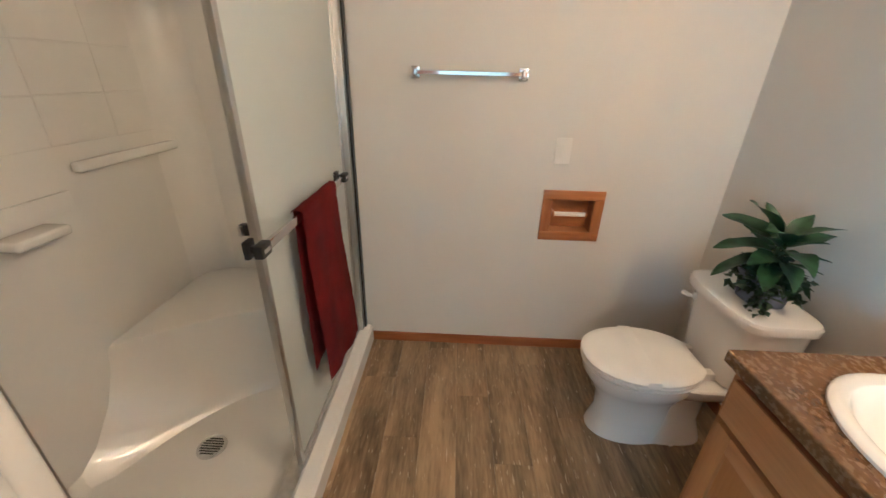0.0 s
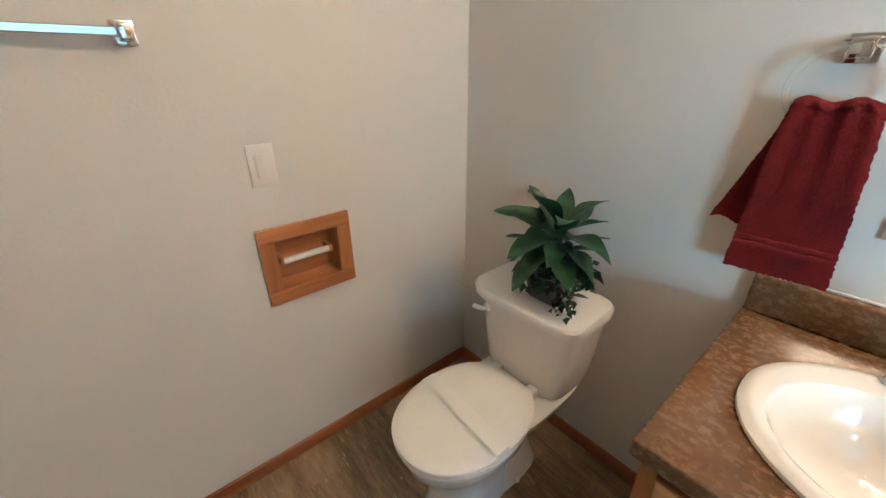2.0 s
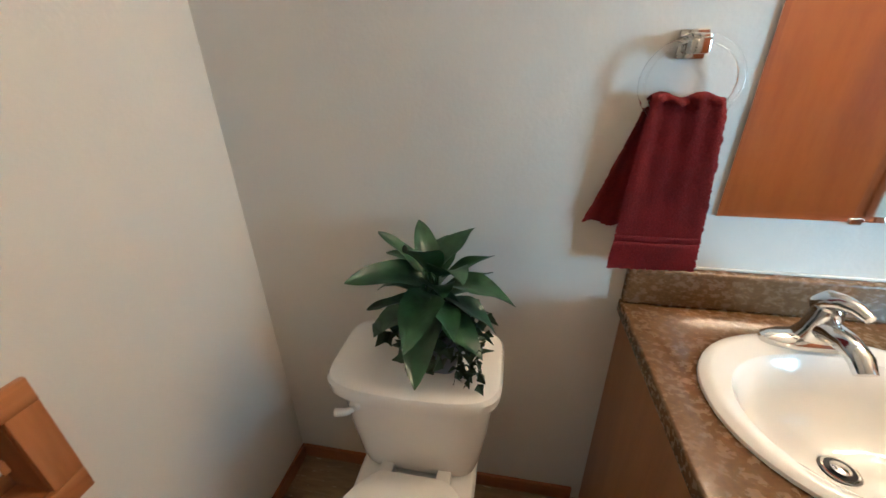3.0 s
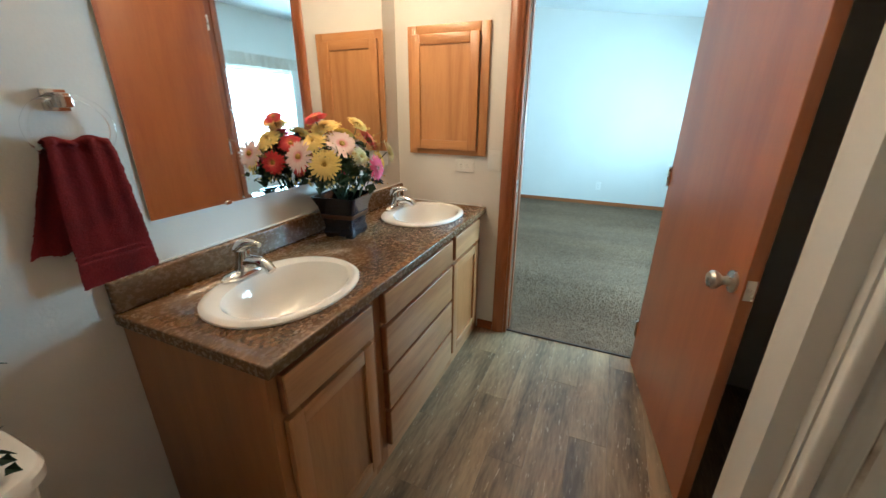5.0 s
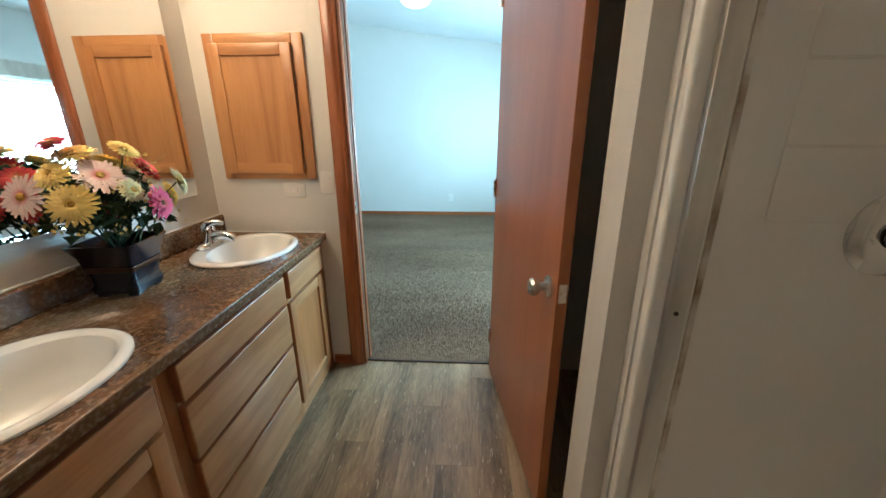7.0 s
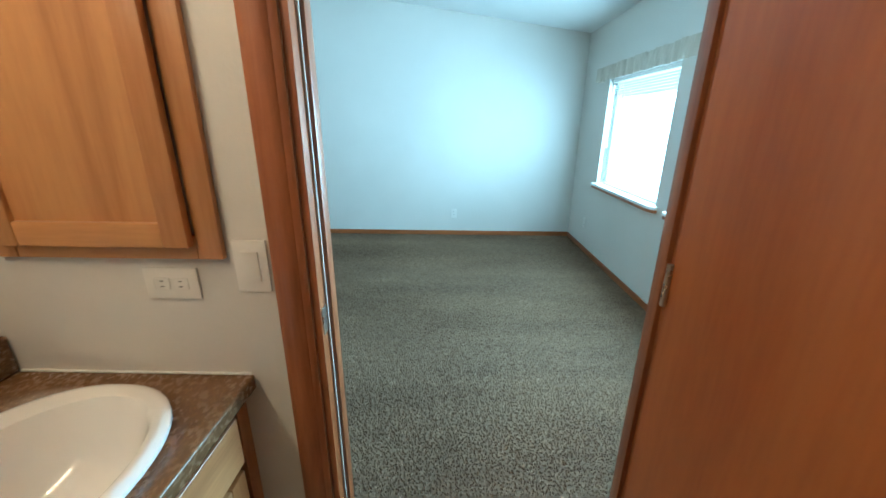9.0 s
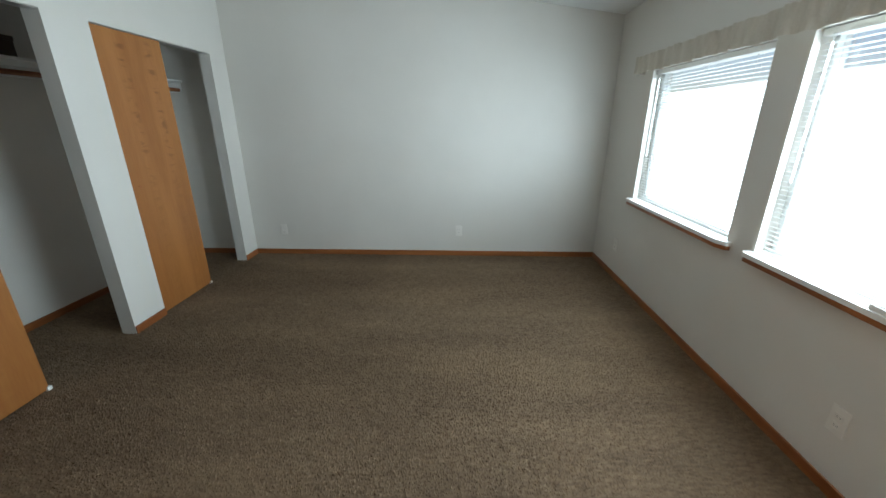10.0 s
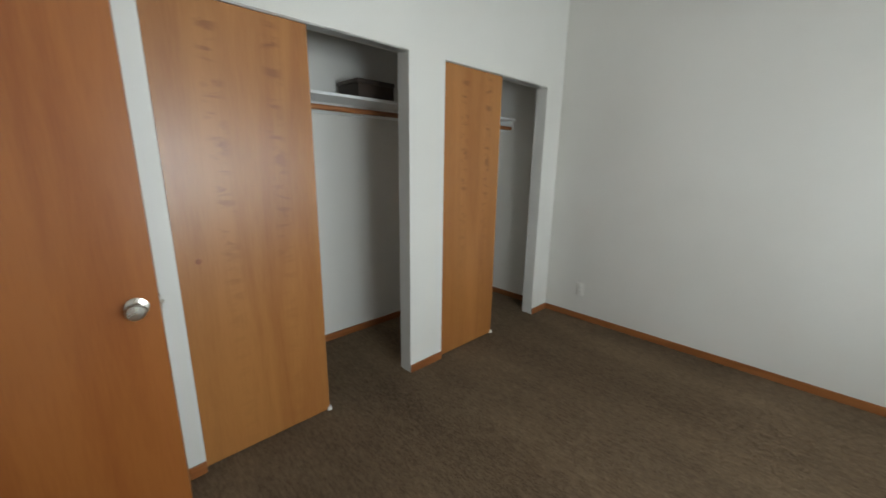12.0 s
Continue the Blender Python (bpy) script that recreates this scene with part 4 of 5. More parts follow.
# ---- vase of flowers ----
def petal_ring(b, n, length, width, lift, z, jitter, rnd, r0=0.008):
    for k in range(n):
        a = k * math.tau / n + rnd.uniform(-jitter, jitter)
        up = lift + rnd.uniform(-0.12, 0.12)
        L = length * rnd.uniform(0.88, 1.08)
        ca, sa = math.cos(a), math.sin(a)
        rows = []
        for s, w in ((0.0, 0.35), (0.45, 0.95), (0.8, 1.0), (1.0, 0.45)):
            r = r0 + L * s * math.cos(up * (1 - 0.6 * s))
            h = z + L * s * math.sin(up * (1 - 0.6 * s))
            hw = width * 0.5 * w
            rows.append([b.verts.new((r * ca + hw * sa * d, r * sa - hw * ca * d, h + (0.0012 if d else 0))) for d in (-1, 0, 1)])
        for p, q in zip(rows, rows[1:]):
            b.faces.new((p[0], p[1], q[1], q[0])), b.faces.new((p[1], p[2], q[2], q[1]))


def flower(parent, at, aim, radius, colour, centre, rings, seed):
    rnd = random.Random(seed)
    b = bmesh.new()
    for i, (n, f, lift) in enumerate(rings):
        petal_ring(b, n, radius * f, radius * f * 3.7 / n + 0.0025, lift, 0.003 * i, 0.08, rnd)
    ob = part("flower", b, colour, parent)
    ob.matrix_basis = look(at, Vector(at) - Vector(aim))
    c = loft(bmesh.new(), [oval(0, 0, z, r, r, 16) for z, r in ((0.0, 0.011), (0.008, 0.011), (0.012, 0.007), (0.0135, 0.002))])
    part("flower_centre", c, centre, ob)


def petals(name, inner, outer):
    """Petal colour shading from the heart to the tip."""
    m, t, bs, link = nodes_of(name)
    tc, ln = t.nodes.new("ShaderNodeTexCoord"), t.nodes.new("ShaderNodeVectorMath")
    ln.operation = "LENGTH"
    link(tc.outputs["Object"], ln.inputs[0])
    rp = t.nodes.new("ShaderNodeValToRGB")
    rp.color_ramp.elements[0].position, rp.color_ramp.elements[1].position = 0.010, 0.028
    rp.color_ramp.elements[0].color, rp.color_ramp.elements[1].color = (*inner, 1), (*outer, 1)
    link(ln.outputs["Value"], rp.inputs[0]), link(rp.outputs[0], bs.inputs["Base Color"])
    bs.inputs["Roughness"].default_value = 0.75
    return m


def bouquet():
    cx, cy = 0.150, 1.815
    t = thing("flower_vase", (cx, cy, 0.803), "dark square vase of yellow, red and pink silk flowers", "flower vase", turn=8)
    GLAZE = surface("dark_blue_glaze", (0.005, 0.006, 0.010), (0.014, 0.017, 0.030), 7, 0.2, coat=0.2)
    BRONZE = surface("bronze_band", (0.06, 0.025, 0.012), (0.12, 0.06, 0.03), 12, 0.3, metal=0.6)

    def sq(h, z, p=14):
        return oval(0, 0, z, h * 1.1, h * 1.1, 48, p)
    b = loft(bmesh.new(), [sq(0.064, 0.012), sq(0.066, 0.03), sq(0.060, 0.045), sq(0.063, 0.075), sq(0.076, 0.14), sq(0.090, 0.175), sq(0.092, 0.182), sq(0.084, 0.182), sq(0.07, 0.15), sq(0.055, 0.13)], cap=(True, True))
    part("vase_body", b, GLAZE, t)
    b = loft(bmesh.new(), [sq(0.0685, 0.088), sq(0.0705, 0.091), sq(0.0725, 0.104), sq(0.0720, 0.107)], cap=(False, False))
    part("vase_band", b, BRONZE, t, "raised bronze band")
    for sx in (-1, 1):
        for sy in (-1, 1):
            part("foot", bx(*sorted((sx * 0.064, sx * 0.030)), *sorted((sy * 0.064, sy * 0.030)), 0.0, 0.013, bevel=0.003, segs=1), GLAZE, t)
    YEL = petals("yellow_petals", (0.78, 0.46, 0.05), (0.92, 0.70, 0.21))
    RED = petals("red_petals", (0.66, 0.24, 0.09), (0.60, 0.045, 0.045))
    PINK = petals("pink_petals", (0.66, 0.16, 0.10), (0.68, 0.09, 0.17))
    PALE = petals("pale_pink_petals", (0.72, 0.20, 0.18), (0.82, 0.62, 0.56))
    CREAM = petals("cream_petals", (0.55, 0.50, 0.10), (0.82, 0.76, 0.46))
    HEART = surface("flower_heart", (0.35, 0.18, 0.02), (0.55, 0.33, 0.05), 60, 0.8)
    SEED = surface("brown_heart", (0.08, 0.03, 0.01), (0.2, 0.09, 0.02), 60, 0.8)
    dense = ((26, 1.0, 0.05), (24, 0.86, 0.35), (20, 0.68, 0.65), (16, 0.50, 0.95), (10, 0.34, 1.2))
    open_ = ((24, 1.0, 0.05), (20, 0.76, 0.22))
    full = ((22, 1.0, 0.02), (20, 0.84, 0.3), (17, 0.66, 0.6), (12, 0.46, 0.95))
    # along the view's right, towards the room, height, radius, kind
    blooms = ((-0.05, 0.02, 0.545, 0.062, YEL, HEART, dense), (0.0, 0.08, 0.465, 0.070, PALE, HEART, open_), (0.115, 0.03, 0.475, 0.054, RED, HEART, full),
              (-0.085, 0.03, 0.590, 0.045, RED, HEART, full), (0.125, 0.10, 0.335, 0.056, PINK, SEED, full), (-0.075, 0.13, 0.370, 0.064, YEL, HEART, dense),
              (-0.165, 0.13, 0.415, 0.062, PALE, HEART, open_), (0.195, 0.03, 0.410, 0.050, CREAM, HEART, dense), (-0.10, 0.06, 0.475, 0.055, YEL, HEART, dense),
              (0.03, -0.06, 0.50, 0.055, YEL, HEART, full), (-0.02, -0.09, 0.40, 0.058, RED, HEART, full), (0.09, -0.10, 0.42, 0.055, PALE, HEART, open_),
              (0.0, -0.11, 0.30, 0.050, PINK, SEED, full), (0.17, -0.05, 0.34, 0.048, YEL, HEART, dense), (-0.16, 0.05, 0.36, 0.05, RED, HEART, full),
              (0.07, 0.05, 0.56, 0.044, YEL, HEART, full), (0.06, 0.11, 0.40, 0.036, CREAM, HEART, dense),
              (-0.14, -0.04, 0.45, 0.050, RED, HEART, full))
    stem = bmesh.new()
    for i, (u, d, z, r, col, heart, rings) in enumerate(blooms):
        z = 0.20 + (z - 0.20) * 0.74
        at = (max(-0.105, u * 0.79 + d * 0.62), u * 0.62 - d * 0.79, z)
        aim = Vector((at[0] * 1.2 + 0.03, at[1] * 1.2, (z - 0.30) * 0.9 + 0.03)).normalized()
        flower(t, at, aim, r * 0.86, col, heart, rings, 30 + i)
        p1 = Vector(at) - aim * 0.004
        sweep(stem, [(0.02 * math.cos(i), 0.02 * math.sin(i), 0.13), ((p1.x) * 0.45, p1.y * 0.45, 0.13 + (z - 0.13) * 0.55), tuple(p1)], [0.003, 0.0025, 0.002], 6)
    GREEN = surface("silk_leaf", (0.012, 0.035, 0.010), (0.05, 0.09, 0.03), 12, 0.6)
    part("stem", stem, GREEN, t)

    def dome(r):
        a, e, q = r.uniform(0, 6.28), r.uniform(-0.15, 1.4), r.uniform(0.07, 0.175)
        return (max(-0.11, q * math.cos(a) * math.cos(e)), q * math.sin(a) * math.cos(e), 0.25 + q * 1.0 * math.sin(e))
    ivy_cluster("foliage", t, 330, dome, GREEN, 8, 0.045)

    def filler(r):
        a, e, q = r.uniform(0, 6.28), r.uniform(-0.2, 1.3), r.uniform(0.12, 0.19)
        k = r.randrange(9)
        return (max(-0.11, q * math.cos(k * 0.7) * math.cos(e * 0.6) + r.uniform(-0.02, 0.02)), q * math.sin(k * 0.7) * math.cos(e * 0.6) + r.uniform(-0.02, 0.02), 0.26 + 0.14 * e + r.uniform(-0.02, 0.02))
    ivy_cluster("filler_blossom", t, 240, filler, surface("small_yellow", (0.5, 0.33, 0.05), (0.66, 0.5, 0.16), 40, 0.8), 9, 0.015)
    wisp = bmesh.new()
    r = random.Random(3)
    for k in range(9):
        a = r.uniform(0, 6.28)
        q = Vector((max(-0.3, math.cos(a)) * 0.16, math.sin(a) * 0.18, r.uniform(0.36, 0.48)))
        sweep(wisp, [(0, 0, 0.2), q * 0.75 + Vector((0, 0, 0.06)), q + Vector((q.x * 0.25 if q.x > 0 else 0.0, q.y * 0.3, -0.01))], [0.0016, 0.0014, 0.0008], 5)
    part("wisp", wisp, surface("straw", (0.35, 0.26, 0.12), (0.5, 0.4, 0.2), 30, 0.8), t)


bouquet()


# ---- towels, ring, bars ----
def cloth(parent, name, fn, nu=44, nv=72, thick=0.006):
    rnd = random.Random(nv * 100 + nu)

    def at(i, j):
        p = Vector(fn(i / nu, j / nv))
        k = 0.0016 if i in (0, nu) or j == nv else 0.0006
        return tuple(p + Vector((rnd.uniform(-1, 1), rnd.uniform(-1, 1), rnd.uniform(-1, 1))) * k)
    b = loft(bmesh.new(), [[at(i, j) for i in range(nu + 1)] for j in range(nv + 1)], cap=(False, False), closed=False)
    bmesh.ops.solidify(b, geom=b.faces[:], thickness=thick)
    return part(name, b, TOWEL, parent)


def towel_ring():
    t = thing("towel_ring", (0.0, 1.005, 1.345), "clear acrylic towel ring on a chrome wall post", "towel ring")
    part("wall_plate", bx(0.0005, 0.010, -0.024, 0.024, -0.024, 0.024, bevel=0.003), CHROME, t)
    part("post", bx(0.010, 0.046, -0.016, 0.016, -0.016, 0.016, bevel=0.004), CHROME, t)
    b = bmesh.new()
    n, m = 48, 10
    rows = []
    for i in range(n):
        a = i * math.tau / n
        rows.append([(0.040 + 0.0065 * math.sin(k * math.tau / m), (0.080 + 0.0065 * math.cos(k * math.tau / m)) * math.sin(a), -0.062 + (0.072 + 0.0065 * math.cos(k * math.tau / m)) * math.cos(a)) for k in range(m)])
    rows.append(rows[0])
    loft(b, rows, cap=(False, False))
    bmesh.ops.remove_doubles(b, verts=b.verts, dist=1e-5)
    part("ring", b, GLASS, t, "clear acrylic ring")


towel_ring()


def hand_towel():
    t = thing("hand_towel", (0.0, 1.005, 0.912), "dark red terry hand towel draped over the ring", "towel")

    def front(u, v):
        top = 0.345 + 0.005 * math.sin(u * 11)
        z = top * (1 - v)
        half = 0.062 + 0.026 * v ** 0.7
        y = (u - 0.5) * 2 * half + 0.005 * v
        gather = 0.0032 * (1 - v) ** 1.5
        x = 0.056 + gather * math.sin(u * 22) + 0.004 * math.sin(u * 7 + 2) * (1 - v) - 0.012 * max(0, 0.06 - v) / 0.06
        return (x, y, z + (0.006 * (u - 0.5) if v > 0.97 else 0))

    def back(u, v):
        z = 0.345 + 0.005 * math.sin(u * 11) - v * 0.255
        half = 0.060 + 0.012 * v
        y = (u - 0.5) * 2 * half - 0.072 * v ** 1.1
        x = 0.022 + 0.006 * math.sin(u * 18 + 1) * (1 - v * 0.6) + 0.012 * max(0, 0.08 - v) / 0.08
        return (x, y, z)
    cloth(t, "front_fall", front)
    cloth(t, "back_fall", back)

    def roll(u, v):
        a = math.pi * v
        y = (u - 0.5) * 2 * 0.061
        g = 0.006 * math.sin(u * 22)
        return (0.039 + (0.018 + g) * -math.cos(a), y, 0.338 + 0.005 * math.sin(u * 11) + 0.014 * math.sin(a))
    cloth(t, "top_fold", roll, 28, 10)
    b = bx(0.0615, 0.0632, -0.078, 0.084, 0.060, 0.066)
    part("woven_band", b, TOWEL, t)
    b = bx(0.0615, 0.0632, -0.077, 0.083, 0.076, 0.080)
    part("woven_band", b, TOWEL, t)


hand_towel()


def towel_bar():
    t = thing("towel_bar", (1.20, 0.0, 1.392), "square chrome towel bar on the cream wall", "towel bar")
    for s in (-1, 1):
        part("wall_plate", bx(s * 0.225 - 0.020, s * 0.225 + 0.020, 0.0005, 0.009, -0.024, 0.024, bevel=0.003), CHROME, t)
        part("post", bx(s * 0.225 - 0.011, s * 0.225 + 0.011, 0.009, 0.058, -0.016, 0.016, bevel=0.004), CHROME, t)
    part("bar", bx(-0.214, 0.214, 0.036, 0.052, -0.008, 0.008, bevel=0.002, segs=1), CHROME, t)


towel_bar()


def paper_holder():
    t = thing("paper_holder", (0.6815, 0.0, 0.785), "recessed oak toilet paper holder, empty roller", "paper holder")
    a, c, i, j = 0.1435, 0.125, 0.098, 0.080
    part("frame_rail", bx(-a, a, 0.0005, 0.013, j, c, bevel=0.003), HOLDER_X, t)
    part("frame_rail", bx(-a, a, 0.0005, 0.013, -c, -j, bevel=0.003), HOLDER_X, t)
    part("frame_stile", bx(-a, -i, 0.0005, 0.0125, -j, j, bevel=0.003), HOLDER, t)
    part("frame_stile", bx(i, a, 0.0005, 0.0125, -j, j, bevel=0.003), HOLDER, t)
    part("recess_back", bx(-i - 0.006, i + 0.006, -0.075, -0.068, -j - 0.006, j + 0.006), HOLDER_X, t)
    for e in (-1, 1):
        part("recess_side", bx(*sorted((e * i, e * (i + 0.006))), -0.068, 0.0, -j - 0.006, j + 0.006), HOLDER, t)
        part("recess_board", bx(-i, i, -0.068, 0.0, *sorted((e * j, e * (j + 0.006)))), HOLDER_X, t)
    for s in (-1, 1):
        part("roller_arm", bx(*sorted((s * 0.085, s * 0.074)), -0.068, -0.012, -0.012, 0.012, bevel=0.003), HOLDER, t)
    part("roller", tube(bmesh.new(), (-0.074, -0.022, 0.0), (0.074, -0.022, 0.0), 0.011, 18), WHITE, t, "white plastic roller")


paper_holder()


# ---- shower ----
SH0, SH1, SXF, SXB = 0.004, 1.486, 1.672, XE - 0.003


def shower():
    t = thing("shower_stall", (0, 0, 0), "white moulded fibreglass shower stall with corner seat", "shower")
    b = bmesh.new()
    # curb with a rounded top
    prof = [(SXF, 0.0), (SXF, 0.085), (SXF + 0.012, 0.100), (SXF + 0.10, 0.104), (SXF + 0.112, 0.095), (SXF + 0.118, 0.04), (SXF + 0.118, 0.0)]
    loft(b, [[(x, y, z) for x, z in prof] for y in (SH0, SH1)])
    part("curb", b, FIBREGLASS, t)
    b = bmesh.new()
    nx, ny = 18, 28
    x0, x1, y0, y1 = SXF + 0.118, SXB - 0.03, SH0 + 0.03, SH1 - 0.03
    rows = []
    for j in range(ny + 1):
        line = []
        for i in range(nx + 1):
            u, v = i / nx, j / ny
            d = math.hypot(u - 0.5, v - 0.5)
            z = 0.040 + 0.016 * d + 0.05 * max(0, 0.07 - min(v, 1 - v, 1 - u)) / 0.07
            line.append((x0 + (x1 - x0) * u, y0 + (y1 - y0) * v, z))
        rows.append(line)
    loft(b, [[(r[0][0], r[0][1], 0.0)] + r + [(r[-1][0], r[-1][1], 0.0)] for r in rows])
    part("pan", b, FIBREGLASS, t)
    z0, z1 = 0.03, 1.95
    part("back_panel", bx(SXB - 0.032, SXB, SH0, SH1, z0, z1, bevel=0.008), FIBREGLASS, t)
    part("side_panel", bx(SXF + 0.075, SXB - 0.032, SH0, SH0 + 0.034, z0, z1, bevel=0.008), FIBREGLASS, t)
    part("side_panel", bx(SXF + 0.075, SXB - 0.032, SH1 - 0.034, SH1, z0, z1, bevel=0.008), FIBREGLASS, t)
    for yy in ((SH1 - 0.05, SH1),):
        part("front_flange", bx(SXF + 0.035, SXF + 0.078, yy[0] + 0.013, yy[1], 0.09, z1, bevel=0.012, segs=4), FIBREGLASS, t)
    # corner seat with a concave lip
    b = bmesh.new()

    def lip(z, ya, yb, p):
        xa, xb, n = SXB - 0.034, 1.83, 22
        pts = [(xa + (xb - xa) * k / n, yb + (ya - yb) * (1 - k / n) ** p, z) for k in range(n + 1)]
        return pts + [(xb, SH0 + 0.035, z), (xa, SH0 + 0.035, z)]
    loft(b, [lip(0.040, 1.10, 0.415, 2.7), lip(0.055, 1.04, 0.405, 2.7), lip(0.085, 0.95, 0.40, 2.6), lip(0.14, 0.85, 0.395, 2.4), lip(0.24, 0.76, 0.385, 2.2), lip(0.36, 0.70, 0.375, 2.0),
             lip(0.425, 0.685, 0.37, 1.9), lip(0.443, 0.675, 0.36, 1.9), lip(0.450, 0.65, 0.34, 1.9)])
    part("corner_seat", b, FIBREGLASS, t)
    for yc, sg in ((SH0 + 0.034, 1), (SH1 - 0.034, -1)):
        r, xc = 0.14, SXB - 0.032
        arc = [(xc - r + r * math.sin(k * math.pi / 16), yc + sg * (r - r * math.cos(k * math.pi / 16))) for k in range(9)]
        b = loft(bmesh.new(), [[(x, y, z) for x, y in arc + [(xc + 0.004, yc - sg * 0.004)]] for z in (0.05, z1 - 0.002)])
        bmesh.ops.recalc_face_normals(b, faces=b.faces)
        part("corner_cove", b, FIBREGLASS, t)
    # moulded ledge and soap dish
    part("ledge", bx(SXB - 0.066, SXB - 0.033, 0.06, 0.56, 1.062, 1.10, bevel=0.0155, segs=5), FIBREGLASS, t)
    part("soap_dish", bx(SXB - 0.12, SXB - 0.033, 0.70, 0.86, 0.915, 0.945, bevel=0.012, segs=3), FIBREGLASS, t)
    part("soap_recess", bx(SXB - 0.05, SXB - 0.033, 0.60, 0.98, 0.955, 1.02, bevel=0.007, segs=2), FIBREGLASS, t)
    # drain
    d = part("drain", loft(bmesh.new(), [oval(2.15, 0.757, z, r, r, 32) for z, r in ((0.040, 0.054), (0.046, 0.054), (0.048, 0.048))]), CHROME, t, "round chrome drain grate")
    for k in range(7):
        yy = -0.033 + k * 0.011
        w = math.sqrt(max(0, 0.042 ** 2 - yy ** 2))
        part("drain_slot", bx(2.15 - w, 2.15 + w, 0.757 + yy - 0.0025, 0.757 + yy + 0.0025, 0.0482, 0.0488), BLACK, d)
    return t


stall = shower()
t = thing("shower_valve", (2.150, SH1 - 0.034, 1.130), "round chrome shower valve with lever handle", "shower valve")
circ = lambda r, d, n=36: [(r * math.cos(k * math.tau / n), -d, r * math.sin(k * math.tau / n)) for k in range(n)]
part("escutcheon", loft(bmesh.new(), [circ(0.088, 0.0005), circ(0.088, 0.004), circ(0.076, 0.012), circ(0.044, 0.018)]), CHROME, t)
part("valve_body", loft(bmesh.new(), [circ(0.028, 0.016), circ(0.026, 0.045), circ(0.022, 0.047)]), CHROME, t)
part("valve_collar", loft(bmesh.new(), [circ(0.030, 0.024), circ(0.030, 0.030)]), BLACK, t)
part("handle", sweep(bmesh.new(), [(0, -0.046, 0), (0.004, -0.06, -0.004), (0.03, -0.07, -0.02), (0.06, -0.075, -0.03)], [0.022, 0.02, 0.011, 0.008], 16), CHROME, t)


def shower_door():
    t = thing("shower_door", (0, 0, 0.104), "obscure glass sliding shower door in aluminium frame", "shower door")
    part("bottom_track", bx(1.732, 1.786, SH0 + 0.05, SH1 - 0.05, 0.0, 0.022, bevel=0.003), ALU, t)
    part("header", bx(1.730, 1.788, SH0 + 0.05, SH1 - 0.05, 1.66, 1.71, bevel=0.004), ALU, t)
    part("wall_jamb", bx(1.712, 1.746, SH0 - 0.002, SH0 + 0.060, 0.0, 1.66, bevel=0.003), ALU, t)
    part("wall_jamb", bx(1.738, 1.780, SH1 - 0.055, SH1 - 0.035, 0.022, 1.66, bevel=0.003), ALU, t)
    for z in (0.25, 0.85, 1.45):
        b = bmesh.new()
        tube(b, (1.756, SH1 - 0.058, z), (1.756, SH1 - 0.054, z), 0.005, 12)
        part("screw", b, BLACK, t)
    for x, y0, y1 in ((1.744, 0.065, 0.870), (1.768, 0.075, 0.835)):
        g = part("glass_panel", bx(x - 0.0025, x + 0.0025, y0 + 0.02, y1 - 0.02, 0.045, 1.64), FROST, t, "pale obscure glass panel")
        g.visible_shadow = False
        part("stile", bx(x - 0.009, x + 0.009, y0, y0 + 0.022, 0.024, 1.655, bevel=0.003), ALU, g)
        part("stile", bx(x - 0.009, x + 0.009, y1 - 0.022, y1, 0.024, 1.655, bevel=0.003), ALU, g)
        part("rail", bx(x - 0.009, x + 0.009, y0 + 0.022, y1 - 0.022, 0.024, 0.048, bevel=0.003), ALU, g)
        part("rail", bx(x - 0.009, x + 0.009, y0 + 0.022, y1 - 0.022, 1.63, 1.655, bevel=0.003), ALU, g)
    bar = part("towel_rail", bx(1.690, 1.702, 0.23, 0.93, 0.876, 0.902, bevel=0.003), CHROME, t, "flat aluminium towel rail")
    part("inner_rail", bx(1.806, 1.816, 0.14, 0.82, 0.872, 0.900, bevel=0.003), ALU, t, "flat aluminium rail on the inner side")
    for y in (0.16, 0.80):
        part("inner_bracket", bx(1.778, 1.818, y - 0.010, y + 0.010, 0.870, 0.902, bevel=0.004), BLACK, t, "black plastic bracket")
    part("gasket", bx(1.703, 1.7115, SH0 - 0.002, SH0 + 0.030, 0.0, 1.66), BLACK, t, "dark rubber gasket beside the wall jamb")
    # clamps: a ribbed block on the rail, a pinched neck and a foot gripping the stile
    for y in (0.22, 0.925):
        clamp = part("rail_bracket", bx(1.684, 1.708, y - 0.022, y + 0.026, 0.872, 0.906, bevel=0.005), BLACK, bar, "black plastic bracket")
        clamp.parent = t
        part("bracket_neck", bx(1.707, 1.724, y - 0.006, y + 0.010, 0.880, 0.898, bevel=0.003), BLACK, clamp)
        part("bracket_foot", bx(1.722, 1.736, y - 0.016, y + 0.020, 0.866, 0.912, bevel=0.004), BLACK, clamp)
        part("bracket_slot", bx(1.6825, 1.6845, y - 0.012, y + 0.016, 0.884, 0.894), ALU, clamp, "bright slot in the bracket")


STAIN = surface("stained_caulk", (0.30, 0.22, 0.15), (0.74, 0.71, 0.65), 9, 0.5, stretch=(1, 1, 0.8), broad=1.6)
part("caulk_line", bx(1.797, 1.811, SH1 - 0.0365, SH1 - 0.033, 0.06, 1.72, bevel=0.001, segs=1), STAIN, stall, "brown-stained caulk line")
shower_door()


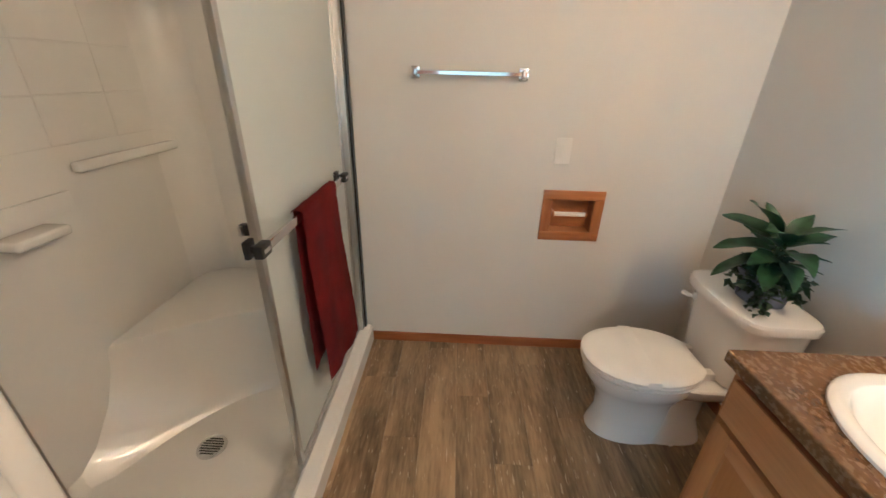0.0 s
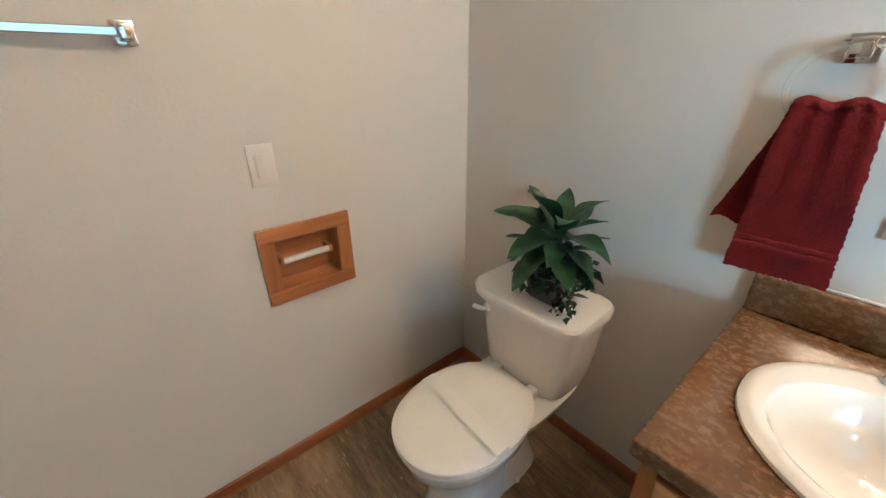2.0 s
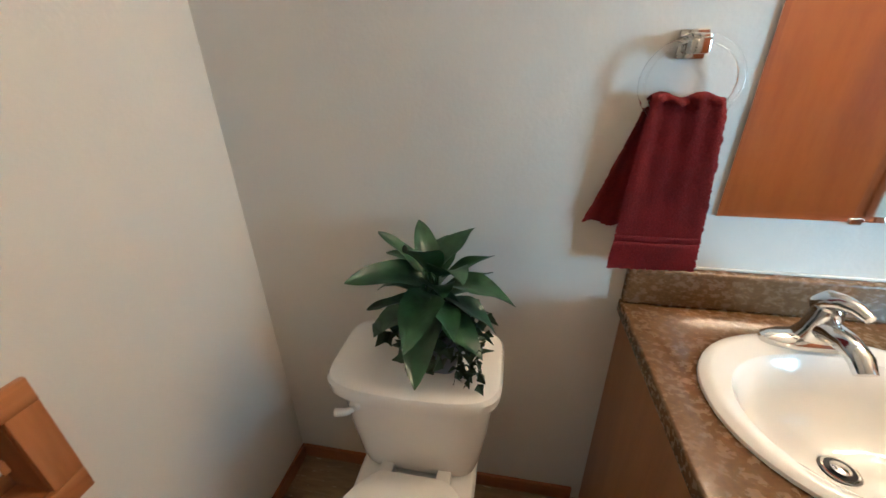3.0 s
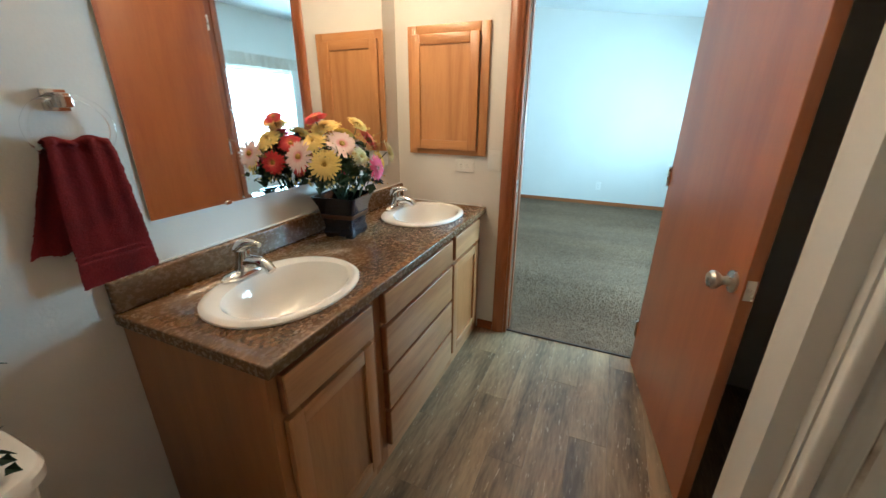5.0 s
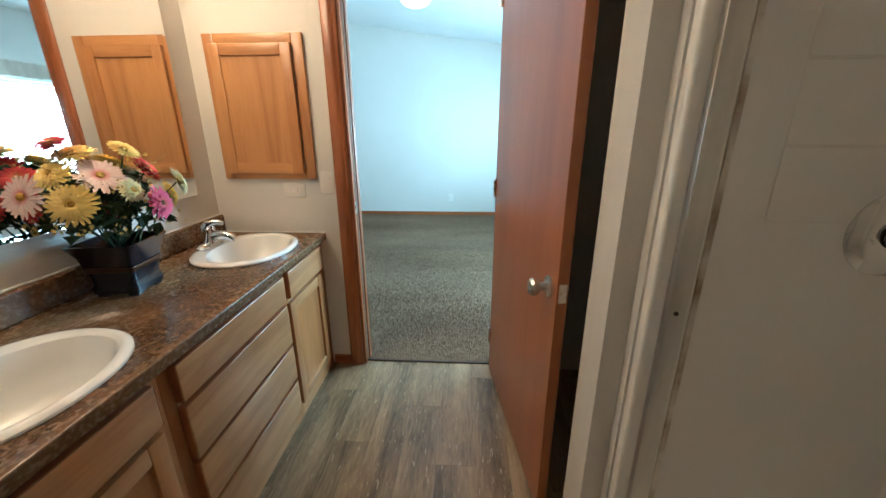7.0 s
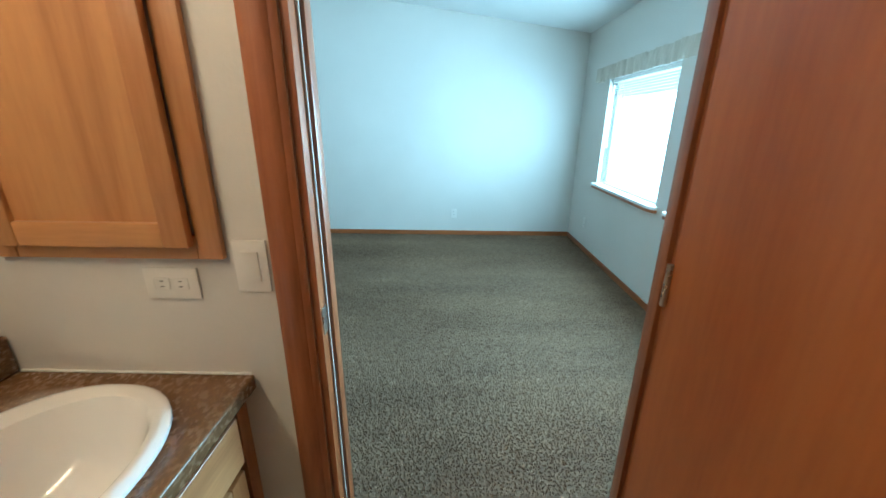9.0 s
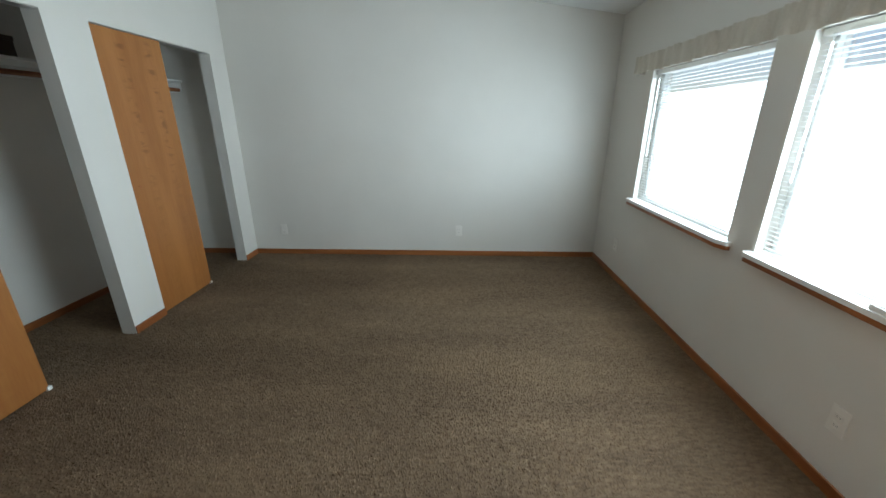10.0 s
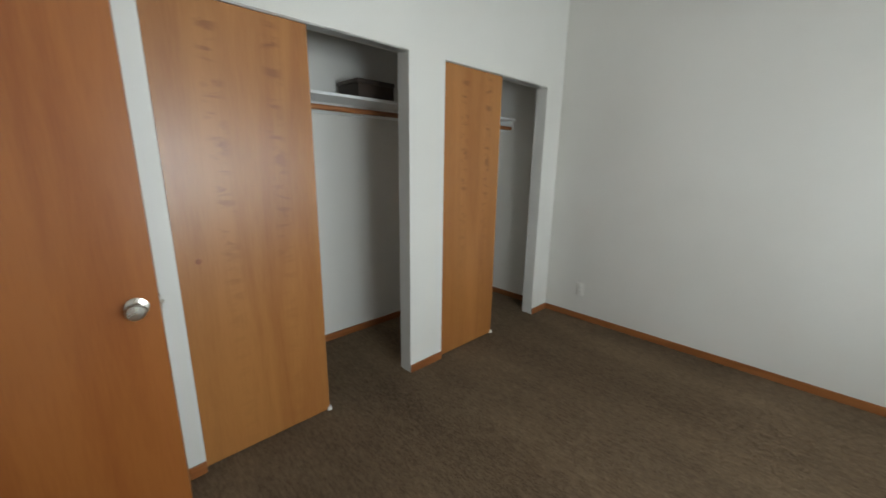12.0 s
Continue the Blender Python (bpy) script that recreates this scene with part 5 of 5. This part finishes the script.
def bath_towel():
    t = thing("bath_towel", (1.696, 0.555, 0.30), "red terry bath towel folded over the shower rail", "towel")

    def front(u, v):
        z = 0.715 * (1 - v) + 0.06 * (u - 0.3) * v
        y = (u - 0.5) * 0.32 - 0.10 * v * (1 - u) - 0.03 * v * u
        x = -0.018 - 0.010 * v + 0.004 * math.sin(u * 13 + 1) * (0.3 + v) + 0.003 * math.sin(v * 6)
        return (x, y, z)

    def back(u, v):
        z = 0.715 - v * 0.60
        return (0.014 + 0.003 * math.sin(u * 11), (u - 0.5) * 0.32, z)

    def fold(u, v):
        a = math.pi * v
        return (-0.002 - 0.016 * math.cos(a), (u - 0.5) * 0.33, 0.712 + 0.010 * math.sin(a))
    cloth(t, "front_fall", front, 24, 30, 0.008)
    cloth(t, "back_fall", back, 16, 20, 0.006)
    cloth(t, "top_fold", fold, 24, 8, 0.006)


bath_towel()

# ---- moulded shower tiles ----
tile = bx(-0.0012, 0.0018, 0.0015, 0.2485, 0.0015, 0.1485, bevel=0.0014, segs=1)
bmesh.ops.recalc_face_normals(tile, faces=tile.faces)
tile_mesh = bpy.data.meshes.new("tile")
tile.to_mesh(tile_mesh)
tile.free()
tile_mesh.materials.append(FIBREGLASS)
for j in range(5):
    for i in range(5):
        o = new("tile", tile_mesh)
        o.parent = stall
        o.matrix_basis = pose(SXB - 0.0325, 0.09 + i * 0.25, 1.15 + j * 0.15, 0, 0, 0) @ Matrix.Diagonal((-1, 1, 1, 1))
    for i in range(2):
        o = new("tile", tile_mesh)
        o.parent = stall
        o.matrix_basis = pose(2.40 - i * 0.25, SH1 - 0.0345, 1.15 + j * 0.15, 0, 0, 90)

# ---- vinyl planks ----
PW, PL = 0.152, 0.914
plank_meshes = {}


def plank_mesh(length):
    """A vinyl plank of the given length, shared between planks cut alike."""
    key = round(length, 3)
    if key not in plank_meshes:
        b = bx(0.0003, PW - 0.0003, 0.0003, key - 0.0003, -0.006, 0.0, bevel=0.0005, segs=1)
        bmesh.ops.recalc_face_normals(b, faces=b.faces)
        me = bpy.data.meshes.new("plank")
        b.to_mesh(me)
        b.free()
        me.materials.append(PLANK)
        plank_meshes[key] = me
    return plank_meshes[key]


floor_ob = bpy.data.objects["floor"]
for i in range(12):
    off = (i * 0.37) % 1.0 * PL
    for j in range(-1, 4):
        y = -off + j * PL + 0.02
        ya, yb = max(y, -0.01), min(y + PL, 2.60)
        if yb - ya < 0.03:
            continue
        o = new("plank", plank_mesh(yb - ya))
        o.parent = floor_ob
        o.matrix_basis = pose(-0.02 + i * PW, ya, 0)

# ---- carpet pile: short leaning tufts over the bedroom floor ----
def carpet_pile(x0, x1, y0, y1, step):
    rng = np.random.default_rng(7)
    gx, gy = np.meshgrid(np.arange(x0, x1, step), np.arange(y0, y1, step))
    n = gx.size
    c = np.stack([gx.ravel(), gy.ravel()], 1) + rng.uniform(-0.45, 0.45, (n, 2)) * step
    sweep_dir = np.sin(c[:, 1] * 5.2 + np.sin(c[:, 0] * 1.3) * 0.8)
    lean = np.stack([rng.normal(0, 0.0060, n), rng.normal(0, 0.0040, n) + 0.006 * sweep_dir], 1)
    h = rng.uniform(0.006, 0.014, n)
    r = rng.uniform(0.005, 0.0085, n)
    a0 = rng.uniform(0, math.tau, n)
    co = np.zeros((n, 4, 3), np.float32)
    for k in range(3):
        a = a0 + k * math.tau / 3
        co[:, k, 0], co[:, k, 1], co[:, k, 2] = c[:, 0] + r * np.cos(a), c[:, 1] + r * np.sin(a), 0.0035
    co[:, 3, :2] = c + lean
    co[:, 3, 2] = 0.006 + h
    me = bpy.data.meshes.new("carpet_pile")
    me.vertices.add(n * 4)
    me.vertices.foreach_set("co", co.ravel())
    base = (np.arange(n) * 4)[:, None, None]
    tri = (base + np.array([[0, 1, 3], [1, 2, 3], [2, 0, 3]])[None]).reshape(-1)
    me.loops.add(tri.size)
    me.loops.foreach_set("vertex_index", tri.astype(np.int32))
    me.polygons.add(tri.size // 3)
    me.polygons.foreach_set("loop_start", np.arange(0, tri.size, 3, dtype=np.int32))
    me.update(calc_edges=True)
    me.validate()
    me.materials.append(CARPET)
    ob = tagged(new("carpet_pile", me), "brown cut pile carpet tufts with vacuum marks", "carpet", kind="stuff")
    return ob


carpet_pile(-1.92, XE - 0.012, 2.606, YN - 0.012, 0.0115)
